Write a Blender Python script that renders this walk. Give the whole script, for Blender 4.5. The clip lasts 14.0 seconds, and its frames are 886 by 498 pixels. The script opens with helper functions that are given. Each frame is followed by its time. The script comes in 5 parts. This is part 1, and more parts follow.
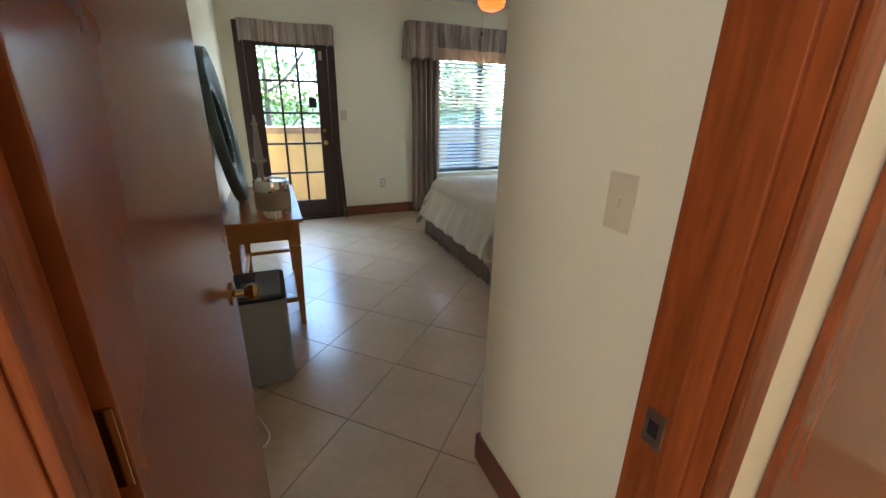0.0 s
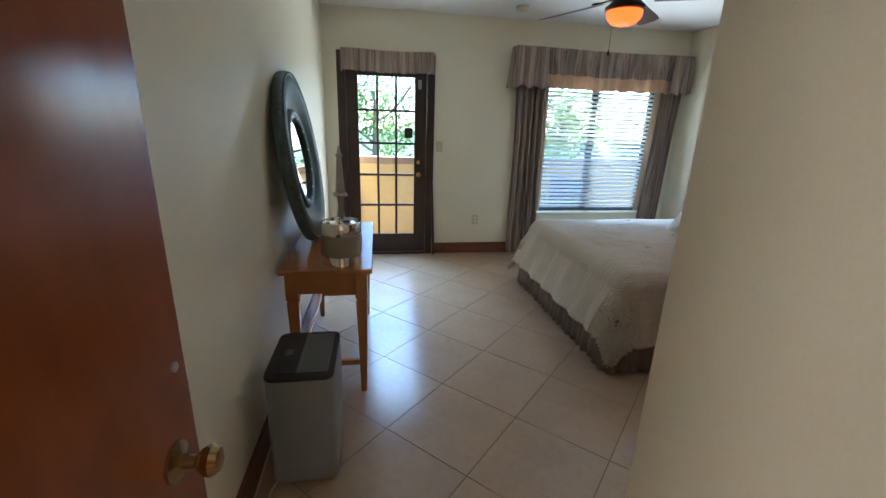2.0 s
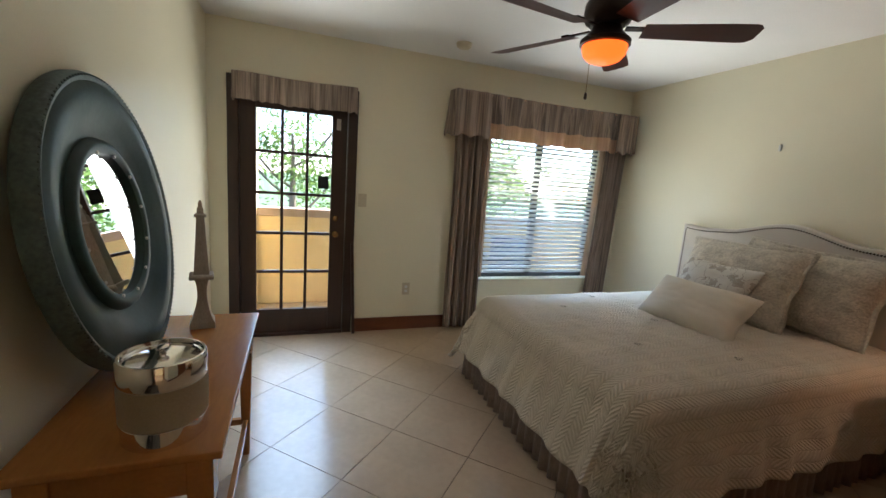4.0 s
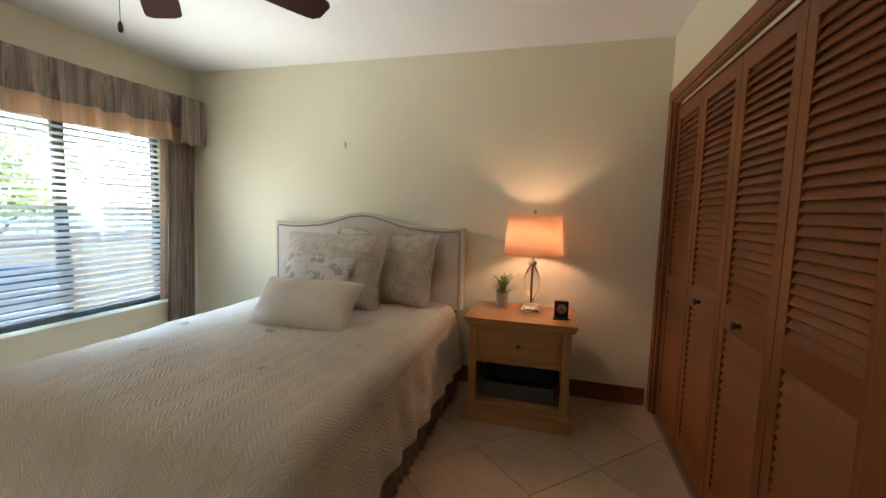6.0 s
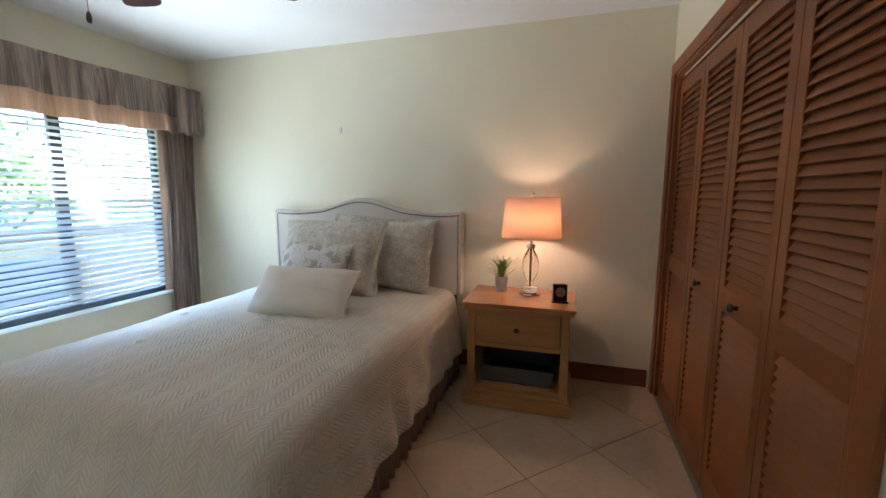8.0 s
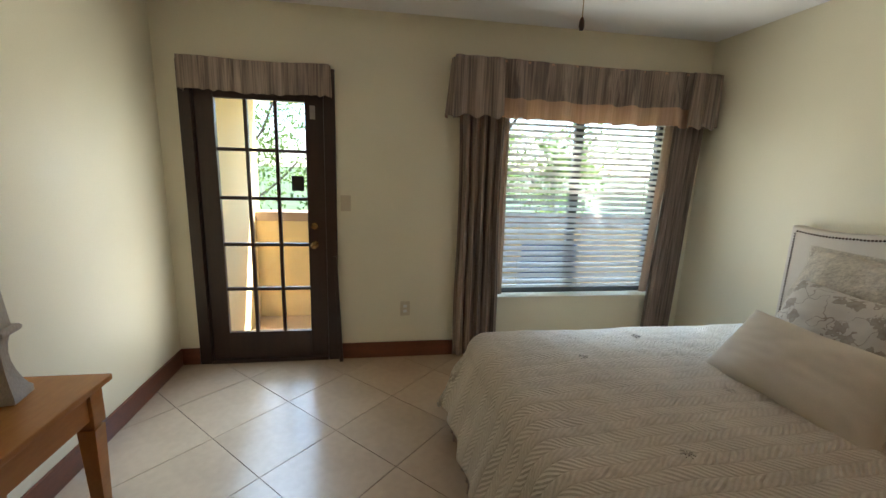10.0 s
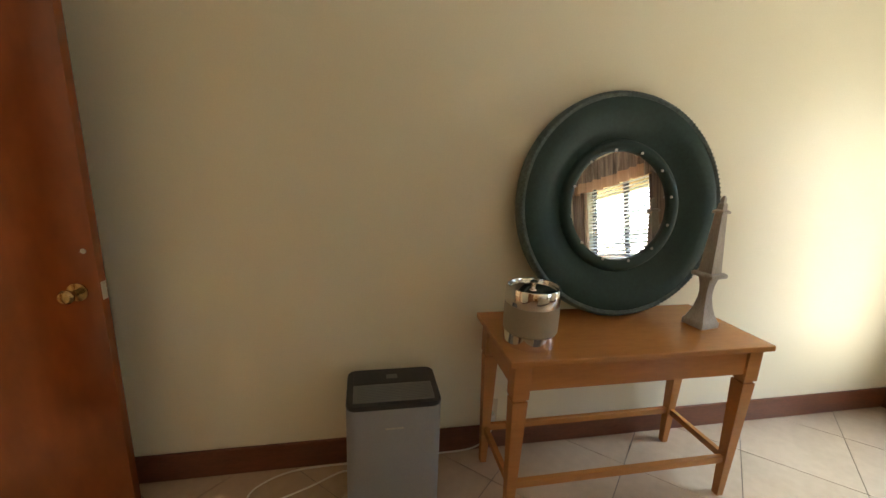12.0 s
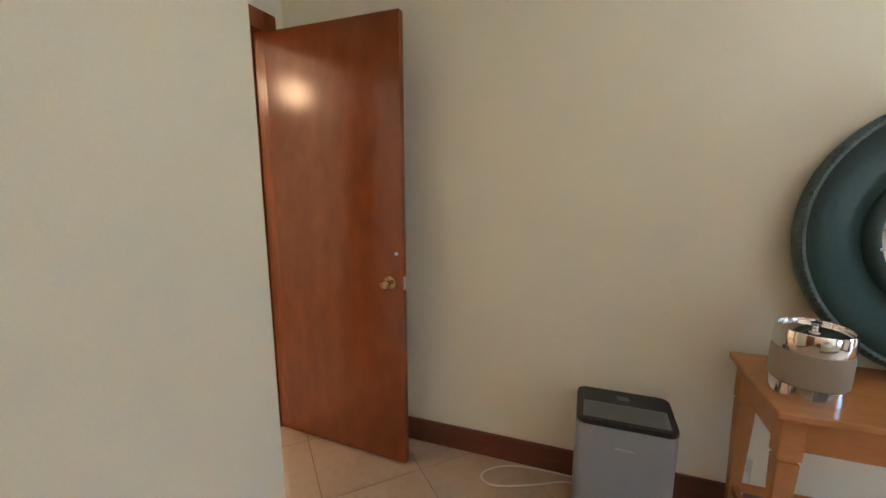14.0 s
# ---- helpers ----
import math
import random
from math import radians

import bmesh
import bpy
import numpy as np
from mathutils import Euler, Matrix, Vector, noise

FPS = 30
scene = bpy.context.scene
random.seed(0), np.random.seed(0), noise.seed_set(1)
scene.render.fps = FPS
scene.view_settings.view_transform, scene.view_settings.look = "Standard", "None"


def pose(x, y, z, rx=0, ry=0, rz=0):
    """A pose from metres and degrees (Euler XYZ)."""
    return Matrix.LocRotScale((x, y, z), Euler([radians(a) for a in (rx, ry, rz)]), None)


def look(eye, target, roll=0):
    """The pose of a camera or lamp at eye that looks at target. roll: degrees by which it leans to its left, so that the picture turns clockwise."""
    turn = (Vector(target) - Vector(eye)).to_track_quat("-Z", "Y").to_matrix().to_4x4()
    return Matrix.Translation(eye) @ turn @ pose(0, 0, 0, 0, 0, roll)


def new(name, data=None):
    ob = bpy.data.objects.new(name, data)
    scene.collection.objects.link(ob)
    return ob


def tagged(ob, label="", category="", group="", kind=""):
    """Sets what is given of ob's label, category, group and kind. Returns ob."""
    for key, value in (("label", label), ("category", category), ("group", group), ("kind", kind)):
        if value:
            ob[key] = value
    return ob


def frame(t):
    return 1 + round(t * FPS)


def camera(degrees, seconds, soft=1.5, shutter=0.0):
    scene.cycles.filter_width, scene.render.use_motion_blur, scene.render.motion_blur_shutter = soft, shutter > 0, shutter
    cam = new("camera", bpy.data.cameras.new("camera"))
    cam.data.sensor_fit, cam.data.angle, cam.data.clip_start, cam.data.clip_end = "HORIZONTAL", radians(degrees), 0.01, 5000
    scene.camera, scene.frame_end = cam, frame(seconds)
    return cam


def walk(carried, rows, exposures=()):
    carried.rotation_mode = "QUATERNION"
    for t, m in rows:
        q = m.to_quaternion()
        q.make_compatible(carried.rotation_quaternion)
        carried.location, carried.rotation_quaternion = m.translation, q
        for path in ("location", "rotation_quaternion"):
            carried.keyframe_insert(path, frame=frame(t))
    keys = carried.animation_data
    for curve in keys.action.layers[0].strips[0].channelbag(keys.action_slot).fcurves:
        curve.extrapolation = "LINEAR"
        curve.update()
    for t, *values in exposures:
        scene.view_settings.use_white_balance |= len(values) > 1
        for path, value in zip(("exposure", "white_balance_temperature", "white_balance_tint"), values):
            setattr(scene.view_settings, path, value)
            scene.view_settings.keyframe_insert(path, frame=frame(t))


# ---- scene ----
cam = camera(94.9, 14.0)
PATH = [
    (0, (0.042, 0.13, 1.389), (0.776, 1.86, 0.704), 1.2),
    (0.5, (0.059, 0.205, 1.393), (0.661, 1.992, 0.728), 1.4),
    (1, (0.088, 0.366, 1.396), (0.63, 2.204, 0.823), 1.7),
    (1.5, (0.105, 0.521, 1.402), (0.533, 2.388, 0.83), 3.5),
    (2, (0.207, 0.665, 1.392), (0.526, 2.556, 0.826), 1.8),
    (2.2, (0.243, 0.759, 1.388), (0.482, 2.668, 0.841), 0.4),
    (4.3, (0.392, 1.646, 1.43), (1.25, 3.429, 1.138), 4.4),
    (4.5, (0.438, 1.698, 1.435), (1.463, 3.388, 1.127), 3.4),
    (5, (0.568, 1.753, 1.407), (1.951, 3.17, 1.124), 2.8),
    (5.5, (0.618, 1.904, 1.321), (2.387, 2.815, 1.12), 2.4),
    (6, (0.651, 1.942, 1.332), (2.571, 2.468, 1.144), 1.6),
    (6.5, (0.654, 1.883, 1.339), (2.635, 2.087, 1.155), 0.2),
    (7, (0.643, 1.865, 1.341), (2.632, 1.967, 1.157), -0.4),
    (7.2, (0.645, 1.855, 1.337), (2.63, 2.0, 1.149), -0.4),
    (9.3, (0.965, 1.924, 1.362), (2.108, 3.523, 0.993), 0.5),
    (9.5, (1.016, 1.971, 1.361), (1.946, 3.705, 1.005), 0.8),
    (10, (1.12, 2.142, 1.477), (1.436, 4.078, 1.088), 1.9),
    (10.5, (1.279, 2.205, 1.463), (0.847, 4.107, 1.021), 1.9),
    (11, (1.311, 2.204, 1.418), (0.215, 3.786, 0.874), 2.2),
    (11.5, (1.318, 2.155, 1.388), (-0.363, 3.118, 0.893), 1.5),
    (12, (1.34, 2.1, 1.394), (-0.568, 2.48, 0.931), 2.2),
    (12.5, (1.429, 2.055, 1.374), (-0.528, 1.974, 0.969), 2.7),
    (13, (1.486, 2.044, 1.373), (-0.437, 1.638, 1.004), 2.2),
    (13.5, (1.533, 2.043, 1.353), (-0.348, 1.445, 1.029), 1.4),
    (14, (1.52, 2.02, 1.391), (-0.337, 1.365, 1.038), 0.1),
]
EXPOSURES = [(0.0, 3.2, 5100, 9), (2.2, 3.08, 4900, 10), (4.3, 2.85, 5900, 13), (5.0, 2.85, 6200, 14), (6.0, 3.3, 5700, 11), (7.2, 3.5, 4900, 10),
             (9.5, 2.95, 5050, 13), (10.0, 2.7, 6000, 12), (10.5, 2.7, 6200, 12), (11.5, 3.1, 6600, 13), (12.5, 3.75, 6300, 13), (13.2, 3.95, 5600, 14), (14.0, 4.1, 5300, 15)]
walk(cam, [(t, look(eye, target, roll)) for t, eye, target, roll in PATH], EXPOSURES)

# ---- world, sun, lamps ----
SUN_EL, SUN_AZ = radians(44), radians(72)
world = bpy.data.worlds.new("sky")
scene.world = world
world.use_nodes = True
wn = world.node_tree.nodes
sky = wn.new("ShaderNodeTexSky")
sky.sky_type = "NISHITA"
sky.sun_disc = False
sky.sun_elevation, sky.sun_rotation = SUN_EL, SUN_AZ
sky.dust_density, sky.ozone_density = 0.4, 3.0
wn["Background"].inputs["Strength"].default_value = 0.15
world.node_tree.links.new(sky.outputs[0], wn["Background"].inputs["Color"])
sun_data = bpy.data.lights.new("sun", "SUN")
sun_data.energy, sun_data.angle, sun_data.color = 5.0, radians(0.5), (1.0, 0.95, 0.88)
sun = new("sun", sun_data)
sun.matrix_world = look((0, 0, 0), (-math.sin(SUN_AZ) * math.cos(SUN_EL), -math.cos(SUN_AZ) * math.cos(SUN_EL), -math.sin(SUN_EL)))


def bulb(name, place, power, colour, size):
    d = bpy.data.lights.new(name, "POINT")
    d.energy, d.color, d.shadow_soft_size = power, colour, size
    o = new(name, d)
    o.location = place
    return o


bulb("lamp_bulb", (3.42, 2.075, 1.17), 0.85, (1.0, 0.58, 0.32), 0.035)
bulb("hall_bulb", (-1.4, -0.6, 2.3), 9.0, (1.0, 0.84, 0.66), 0.2)
bulb("hall_side_bulb", (1.5, -0.9, 2.18), 1.2, (1.0, 0.58, 0.26), 0.12)


def daylight(name, x, z, w, h, tilt, spread, power, colour, turn=0.0, y=5.155):
    """An added area lamp standing in for sky or sunlit-ground light through an opening."""
    d = bpy.data.lights.new(name, "AREA")
    d.shape, d.size, d.size_y = "RECTANGLE", w, h
    d.energy, d.color, d.spread = power, colour, radians(spread)
    o = new(name, d)
    o.matrix_world = pose(x, y, z, 90 - tilt, 0, 180 + turn)
    return o


SKY_TINT, GROUND_TINT = (0.60, 0.80, 1.0), (1.0, 0.96, 0.80)
daylight("window_skylight", 2.74, 1.235, 1.26, 1.46, 62, 62, 1.8, SKY_TINT)
daylight("window_groundlight", 2.74, 1.235, 1.26, 1.46, -50, 80, 1.4, GROUND_TINT)
# Extra lamp just inside the window, turned east to brighten the bed wall.
daylight("window_side_fill", 2.74, 1.10, 0.40, 1.20, -26, 100, 0.5, GROUND_TINT, 32, 5.11)
daylight("door_skylight", 0.33, 1.06, 0.56, 1.62, 54, 76, 1.2, SKY_TINT)
daylight("door_groundlight", 0.33, 0.93, 0.56, 1.35, -50, 80, 0.9, GROUND_TINT)
# Extra lamp just inside the glazed door, turned to brighten the west wall.
daylight("door_side_fill", 0.30, 0.95, 0.30, 1.40, -10, 92, 0.42, GROUND_TINT, -48, 5.10)

# ---- materials ----


def mat(name, colour, rough=0.6, vary=0.15, scale=6.0, fine=60.0, bump=0.1, metal=0.0, stretch=(1, 1, 1), colour2=None, random=0.0,
        translucent=0.0, coat=0.0, spec=0.5, distance=0.002, uv=False, through_colour=None, span=(0.6, 1.4)):
    """A painted, woven or wooden surface: two scales of noise on colour, roughness and relief."""
    m = bpy.data.materials.new(name)
    m.use_nodes = True
    n, l = m.node_tree.nodes, m.node_tree.links
    b = n["Principled BSDF"]
    b.inputs["Roughness"].default_value = rough
    b.inputs["Metallic"].default_value = metal
    b.inputs["Coat Weight"].default_value = coat
    b.inputs["Coat Roughness"].default_value = 0.12
    b.inputs["Specular IOR Level"].default_value = spec
    tc = n.new("ShaderNodeTexCoord")
    mp = n.new("ShaderNodeMapping")
    mp.inputs["Scale"].default_value = stretch
    l.new(tc.outputs["UV" if uv else "Object"], mp.inputs[0])
    big, small = n.new("ShaderNodeTexNoise"), n.new("ShaderNodeTexNoise")
    for t, s, det in ((big, scale, 3.0), (small, fine, 4.0)):
        t.inputs["Scale"].default_value, t.inputs["Detail"].default_value = s, det
        l.new(mp.outputs[0], t.inputs["Vector"])
    add = n.new("ShaderNodeMath")
    add.operation = "ADD"
    l.new(big.outputs["Fac"], add.inputs[0])
    l.new(small.outputs["Fac"], add.inputs[1])
    last = add.outputs[0]
    if random:
        info = n.new("ShaderNodeObjectInfo")
        mul = n.new("ShaderNodeMath")
        mul.operation = "MULTIPLY_ADD"
        l.new(info.outputs["Random"], mul.inputs[0])
        mul.inputs[1].default_value = random
        l.new(last, mul.inputs[2])
        last = mul.outputs[0]
    ramp = n.new("ShaderNodeMapRange")
    ramp.inputs[1].default_value, ramp.inputs[2].default_value = span
    l.new(last, ramp.inputs[0])
    mix = n.new("ShaderNodeMix")
    mix.data_type = "RGBA"
    c2 = colour2 or [max(0.0, c * (1 - vary)) for c in colour]
    mix.inputs[6].default_value = (*c2, 1)
    mix.inputs[7].default_value = (*[min(1.0, c * (1 + vary * 0.6)) for c in colour], 1)
    l.new(ramp.outputs[0], mix.inputs[0])
    l.new(mix.outputs[2], b.inputs["Base Color"])
    if bump:
        bp = n.new("ShaderNodeBump")
        bp.inputs["Strength"].default_value, bp.inputs["Distance"].default_value = bump, distance
        l.new(small.outputs["Fac"], bp.inputs["Height"])
        l.new(bp.outputs[0], b.inputs["Normal"])
    rr = n.new("ShaderNodeMapRange")
    rr.inputs[1].default_value, rr.inputs[2].default_value = 0.3, 0.7
    rr.inputs[3].default_value, rr.inputs[4].default_value = rough * 0.85, min(1.0, rough * 1.15)
    l.new(big.outputs["Fac"], rr.inputs[0])
    l.new(rr.outputs[0], b.inputs["Roughness"])
    if translucent:
        tr = n.new("ShaderNodeBsdfTranslucent")
        if through_colour:
            tr.inputs["Color"].default_value = (*through_colour, 1)
        else:
            l.new(mix.outputs[2], tr.inputs["Color"])
        ms = n.new("ShaderNodeMixShader")
        ms.inputs[0].default_value = translucent
        l.new(b.outputs[0], ms.inputs[1])
        l.new(tr.outputs[0], ms.inputs[2])
        l.new(ms.outputs[0], n["Material Output"].inputs[0])
    return m


def glass(name, colour=(1, 1, 1), rough=0.0, ior=1.45):
    m = bpy.data.materials.new(name)
    m.use_nodes = True
    b = m.node_tree.nodes["Principled BSDF"]
    b.inputs["Base Color"].default_value = (*colour, 1)
    b.inputs["Transmission Weight"].default_value = 1.0
    b.inputs["Roughness"].default_value = rough
    b.inputs["IOR"].default_value = ior
    return m


def glow(name, colour, strength):
    m = bpy.data.materials.new(name)
    m.use_nodes = True
    b = m.node_tree.nodes["Principled BSDF"]
    b.inputs["Base Color"].default_value = (*colour, 1)
    b.inputs["Emission Color"].default_value = (*colour, 1)
    b.inputs["Emission Strength"].default_value = strength
    return m


M_WALL = mat("wall_paint", (0.815, 0.76, 0.575), 0.45, 0.05, 2.0, 160.0, 0.18, distance=0.001)
M_CEIL = mat("ceiling_paint", (0.86, 0.85, 0.83), 0.8, 0.04, 3.0, 90.0, 0.5, distance=0.003)
M_TILE = mat("floor_tile", (0.48, 0.352, 0.232), 0.22, 0.12, 3.5, 22.0, 0.03, random=0.25, spec=0.5)
M_GROUT = mat("grout", (0.20, 0.15, 0.11), 0.9, 0.2, 8.0, 120.0, 0.3)
M_DOOR = mat("stained_mahogany", (0.215, 0.055, 0.013), 0.17, 0.3, 1.6, 7.0, 0.0, stretch=(2, 2, 1.0), spec=0.6)
M_TRIM = mat("red_brown_trim", (0.17, 0.055, 0.025), 0.36, 0.4, 4.0, 40.0, 0.05, stretch=(1, 1, 6))
M_JAMB = mat("varnished_jamb", (0.25, 0.062, 0.013), 0.2, 0.42, 3.0, 14.0, 0.0, stretch=(5, 5, 0.5))
M_DARK = mat("dark_walnut_frame", (0.045, 0.022, 0.016), 0.35, 0.4, 4.0, 40.0, 0.06, stretch=(8, 8, 0.8))
M_CLOSET = mat("closet_wood", (0.225, 0.074, 0.020), 0.40, 0.25, 4.0, 36.0, 0.06, stretch=(6, 6, 0.8), random=0.2, spec=0.35)
M_TABLE = mat("honey_wood", (0.46, 0.19, 0.05), 0.22, 0.14, 3.0, 22.0, 0.02, stretch=(4, 0.8, 4))
M_OAK = mat("light_oak", (0.42, 0.215, 0.07), 0.4, 0.28, 4.0, 40.0, 0.05, stretch=(7, 0.8, 7), random=0.1)
M_OAKTOP = mat("red_oak_top", (0.42, 0.18, 0.06), 0.22, 0.25, 4.0, 40.0, 0.04, stretch=(7, 0.8, 7))
M_BRASS = mat("aged_brass", (0.42, 0.29, 0.13), 0.21, 0.3, 9.0, 80.0, 0.03, metal=1.0)
M_CHROME = mat("chrome", (0.82, 0.8, 0.78), 0.08, 0.05, 9.0, 60.0, 0.0, metal=1.0)
M_STEEL = mat("dull_nickel", (0.5, 0.47, 0.42), 0.35, 0.2, 12.0, 90.0, 0.05, metal=1.0)
M_BRONZE = mat("dark_bronze", (0.035, 0.02, 0.015), 0.35, 0.3, 10.0, 80.0, 0.05, metal=0.6)
M_BLADE = mat("fan_blade_wood", (0.11, 0.034, 0.022), 0.35, 0.3, 5.0, 40.0, 0.05, stretch=(1, 8, 8))
M_BOWL = glow("amber_glass_bowl", (1.0, 0.10, 0.006), 0.36)
M_PLATE = mat("ivory_plastic", (0.62, 0.54, 0.38), 0.4, 0.05, 10.0, 80.0, 0.0)
M_WHITE = mat("white_plastic", (0.75, 0.74, 0.7), 0.45, 0.05, 10.0, 80.0, 0.0)
M_BLACK = mat("black_plastic", (0.014, 0.014, 0.015), 0.35, 0.2, 10.0, 90.0, 0.04)
M_GREY = mat("grey_plastic", (0.30, 0.31, 0.32), 0.5, 0.08, 8.0, 160.0, 0.08)
M_SILVER = mat("silver_vent_plastic", (0.15, 0.15, 0.14), 0.4, 0.08, 8.0, 160.0, 0.05)
M_SLAT = mat("blind_slat", (0.86, 0.86, 0.83), 0.5, 0.04, 4.0, 60.0, 0.03, translucent=0.6)
M_SKIRT = mat("bed_skirt_cloth", (0.29, 0.22, 0.18), 0.9, 0.35, 9.0, 220.0, 0.3, stretch=(1, 1, 0.15))
M_DRAPE = mat("taupe_striped_drape", (0.37, 0.285, 0.225), 0.85, 0.3, 22.0, 90.0, 0.25, stretch=(1, 1, 0.02), colour2=(0.15, 0.112, 0.092), translucent=0.08, span=(0.78, 1.22))
M_VALANCE = mat("taupe_striped_valance", (0.36, 0.285, 0.245), 0.85, 0.3, 22.0, 90.0, 0.25, stretch=(1, 1, 0.02), colour2=(0.15, 0.115, 0.105), translucent=0.5, through_colour=(0.95, 0.54, 0.30), span=(0.78, 1.22))
M_LINING = mat("drape_lining", (0.72, 0.58, 0.45), 0.85, 0.1, 8.0, 200.0, 0.2, translucent=0.4)
M_SHAM = mat("sham_damask", (0.60, 0.54, 0.44), 0.85, 0.38, 14.0, 75.0, 0.9, distance=0.006)
M_LINEN = mat("cream_linen", (0.70, 0.63, 0.52), 0.85, 0.08, 9.0, 260.0, 0.3)
M_BOARD = mat("headboard_linen", (0.66, 0.60, 0.52), 0.8, 0.06, 8.0, 320.0, 0.35)
M_NAIL = mat("nailhead_brass", (0.09, 0.06, 0.045), 0.4, 0.3, 10.0, 80.0, 0.0, metal=0.9)
M_MIRROR = mat("mirror_glass", (0.9, 0.9, 0.9), 0.01, 0.0, 2.0, 4.0, 0.0, metal=1.0)
M_GREEN = mat("dark_green_metal", (0.016, 0.040, 0.033), 0.5, 0.35, 6.0, 70.0, 0.1, spec=0.35)
M_GREENRIM = mat("worn_green_metal", (0.085, 0.115, 0.105), 0.5, 0.6, 14.0, 90.0, 0.2, spec=0.35)
M_OBELISK = mat("weathered_grey_wood", (0.47, 0.42, 0.35), 0.75, 0.3, 10.0, 90.0, 0.25, stretch=(3, 3, 0.7))
M_LEATHER = mat("beige_leather_band", (0.36, 0.29, 0.20), 0.6, 0.15, 12.0, 180.0, 0.3)
M_SHADE = mat("lamp_shade_linen", (0.80, 0.60, 0.44), 0.9, 0.05, 10.0, 240.0, 0.2, translucent=0.55)
M_POT = mat("cement_pot", (0.55, 0.52, 0.48), 0.8, 0.15, 20.0, 160.0, 0.3)
M_LEAF = mat("plant_leaf", (0.22, 0.30, 0.08), 0.55, 0.4, 20.0, 120.0, 0.05, random=0.3)
M_CRYSTAL = glass("crystal", (0.95, 0.93, 0.9), 0.02)
M_PANE = glass("window_glass", (0.97, 0.99, 0.98))
M_ALU = mat("dark_aluminium", (0.10, 0.105, 0.11), 0.4, 0.1, 9.0, 80.0, 0.02, metal=0.4)
M_STUCCO = mat("yellow_stucco", (0.74, 0.56, 0.28), 0.85, 0.12, 4.0, 70.0, 0.5, distance=0.004)
M_CAP = mat("terracotta_cap", (0.42, 0.30, 0.22), 0.8, 0.2, 6.0, 60.0, 0.3)
M_PATIO = mat("balcony_floor", (0.50, 0.38, 0.27), 0.7, 0.2, 4.0, 50.0, 0.2)
M_GRASS = mat("lawn", (0.07, 0.11, 0.03), 0.9, 0.5, 0.7, 12.0, 0.6)
M_TREE = mat("tree_foliage", (0.12, 0.18, 0.045), 0.7, 0.4, 3.0, 30.0, 0.1, translucent=0.5)
M_BARK = mat("tree_bark", (0.14, 0.10, 0.07), 0.9, 0.4, 6.0, 40.0, 0.5)
M_CHAIR = mat("blue_sling_cloth", (0.10, 0.17, 0.32), 0.8, 0.2, 10.0, 160.0, 0.2)
M_CABLE = mat("cream_cable", (0.68, 0.62, 0.5), 0.5, 0.05, 10.0, 60.0, 0.0)


def chain(nodes, links, op, a, b=None, c=None):
    n = nodes.new("ShaderNodeMath")
    n.operation = op
    for i, v in enumerate((a, b, c)):
        if v is None:
            continue
        if isinstance(v, (int, float)):
            n.inputs[i].default_value = v
        else:
            links.new(v, n.inputs[i])
    return n.outputs[0]


def quilt_material():
    """Cream coverlet with a woven zigzag relief, laid out in the cloth's own coordinates."""
    m = mat("quilted_coverlet", (0.66, 0.585, 0.47), 0.8, 0.16, 5.0, 240.0, 0.0, uv=True)
    n, l = m.node_tree.nodes, m.node_tree.links
    tc = n.new("ShaderNodeTexCoord")
    sep = n.new("ShaderNodeSeparateXYZ")
    wob = n.new("ShaderNodeTexNoise")
    wob.inputs["Scale"].default_value = 7.0
    l.new(tc.outputs["UV"], wob.inputs["Vector"])
    l.new(tc.outputs["UV"], sep.inputs[0])
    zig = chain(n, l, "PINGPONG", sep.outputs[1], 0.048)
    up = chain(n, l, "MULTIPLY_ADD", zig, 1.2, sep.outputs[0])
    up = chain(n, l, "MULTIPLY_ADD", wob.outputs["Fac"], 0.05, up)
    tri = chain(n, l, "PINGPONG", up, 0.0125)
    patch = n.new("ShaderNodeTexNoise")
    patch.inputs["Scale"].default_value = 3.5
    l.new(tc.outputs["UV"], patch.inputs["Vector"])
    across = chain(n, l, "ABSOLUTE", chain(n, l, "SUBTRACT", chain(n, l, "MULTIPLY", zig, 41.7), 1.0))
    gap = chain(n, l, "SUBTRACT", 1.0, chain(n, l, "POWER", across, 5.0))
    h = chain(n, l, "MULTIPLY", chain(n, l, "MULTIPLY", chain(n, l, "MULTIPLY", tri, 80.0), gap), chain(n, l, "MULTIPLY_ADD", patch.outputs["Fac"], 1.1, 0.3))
    # Base colour is darkened in the grooves too, so the relief reads.
    groove_dark = n.new("ShaderNodeMix")
    groove_dark.data_type, groove_dark.blend_type = "RGBA", "MULTIPLY"
    groove_dark.inputs[7].default_value = (0.81, 0.785, 0.74, 1)
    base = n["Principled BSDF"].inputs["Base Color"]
    l.new(base.links[0].from_socket, groove_dark.inputs[6])
    l.new(chain(n, l, "SUBTRACT", 0.62, h), groove_dark.inputs[0])
    l.new(groove_dark.outputs[2], base)
    fine = n.new("ShaderNodeTexNoise")
    fine.inputs["Scale"].default_value = 35.0
    l.new(tc.outputs["UV"], fine.inputs["Vector"])
    h = chain(n, l, "MULTIPLY_ADD", fine.outputs["Fac"], 0.9, h)
    bp = n.new("ShaderNodeBump")
    bp.inputs["Strength"].default_value, bp.inputs["Distance"].default_value = 0.85, 0.0048
    l.new(h, bp.inputs["Height"])
    l.new(bp.outputs[0], n["Principled BSDF"].inputs["Normal"])
    return m


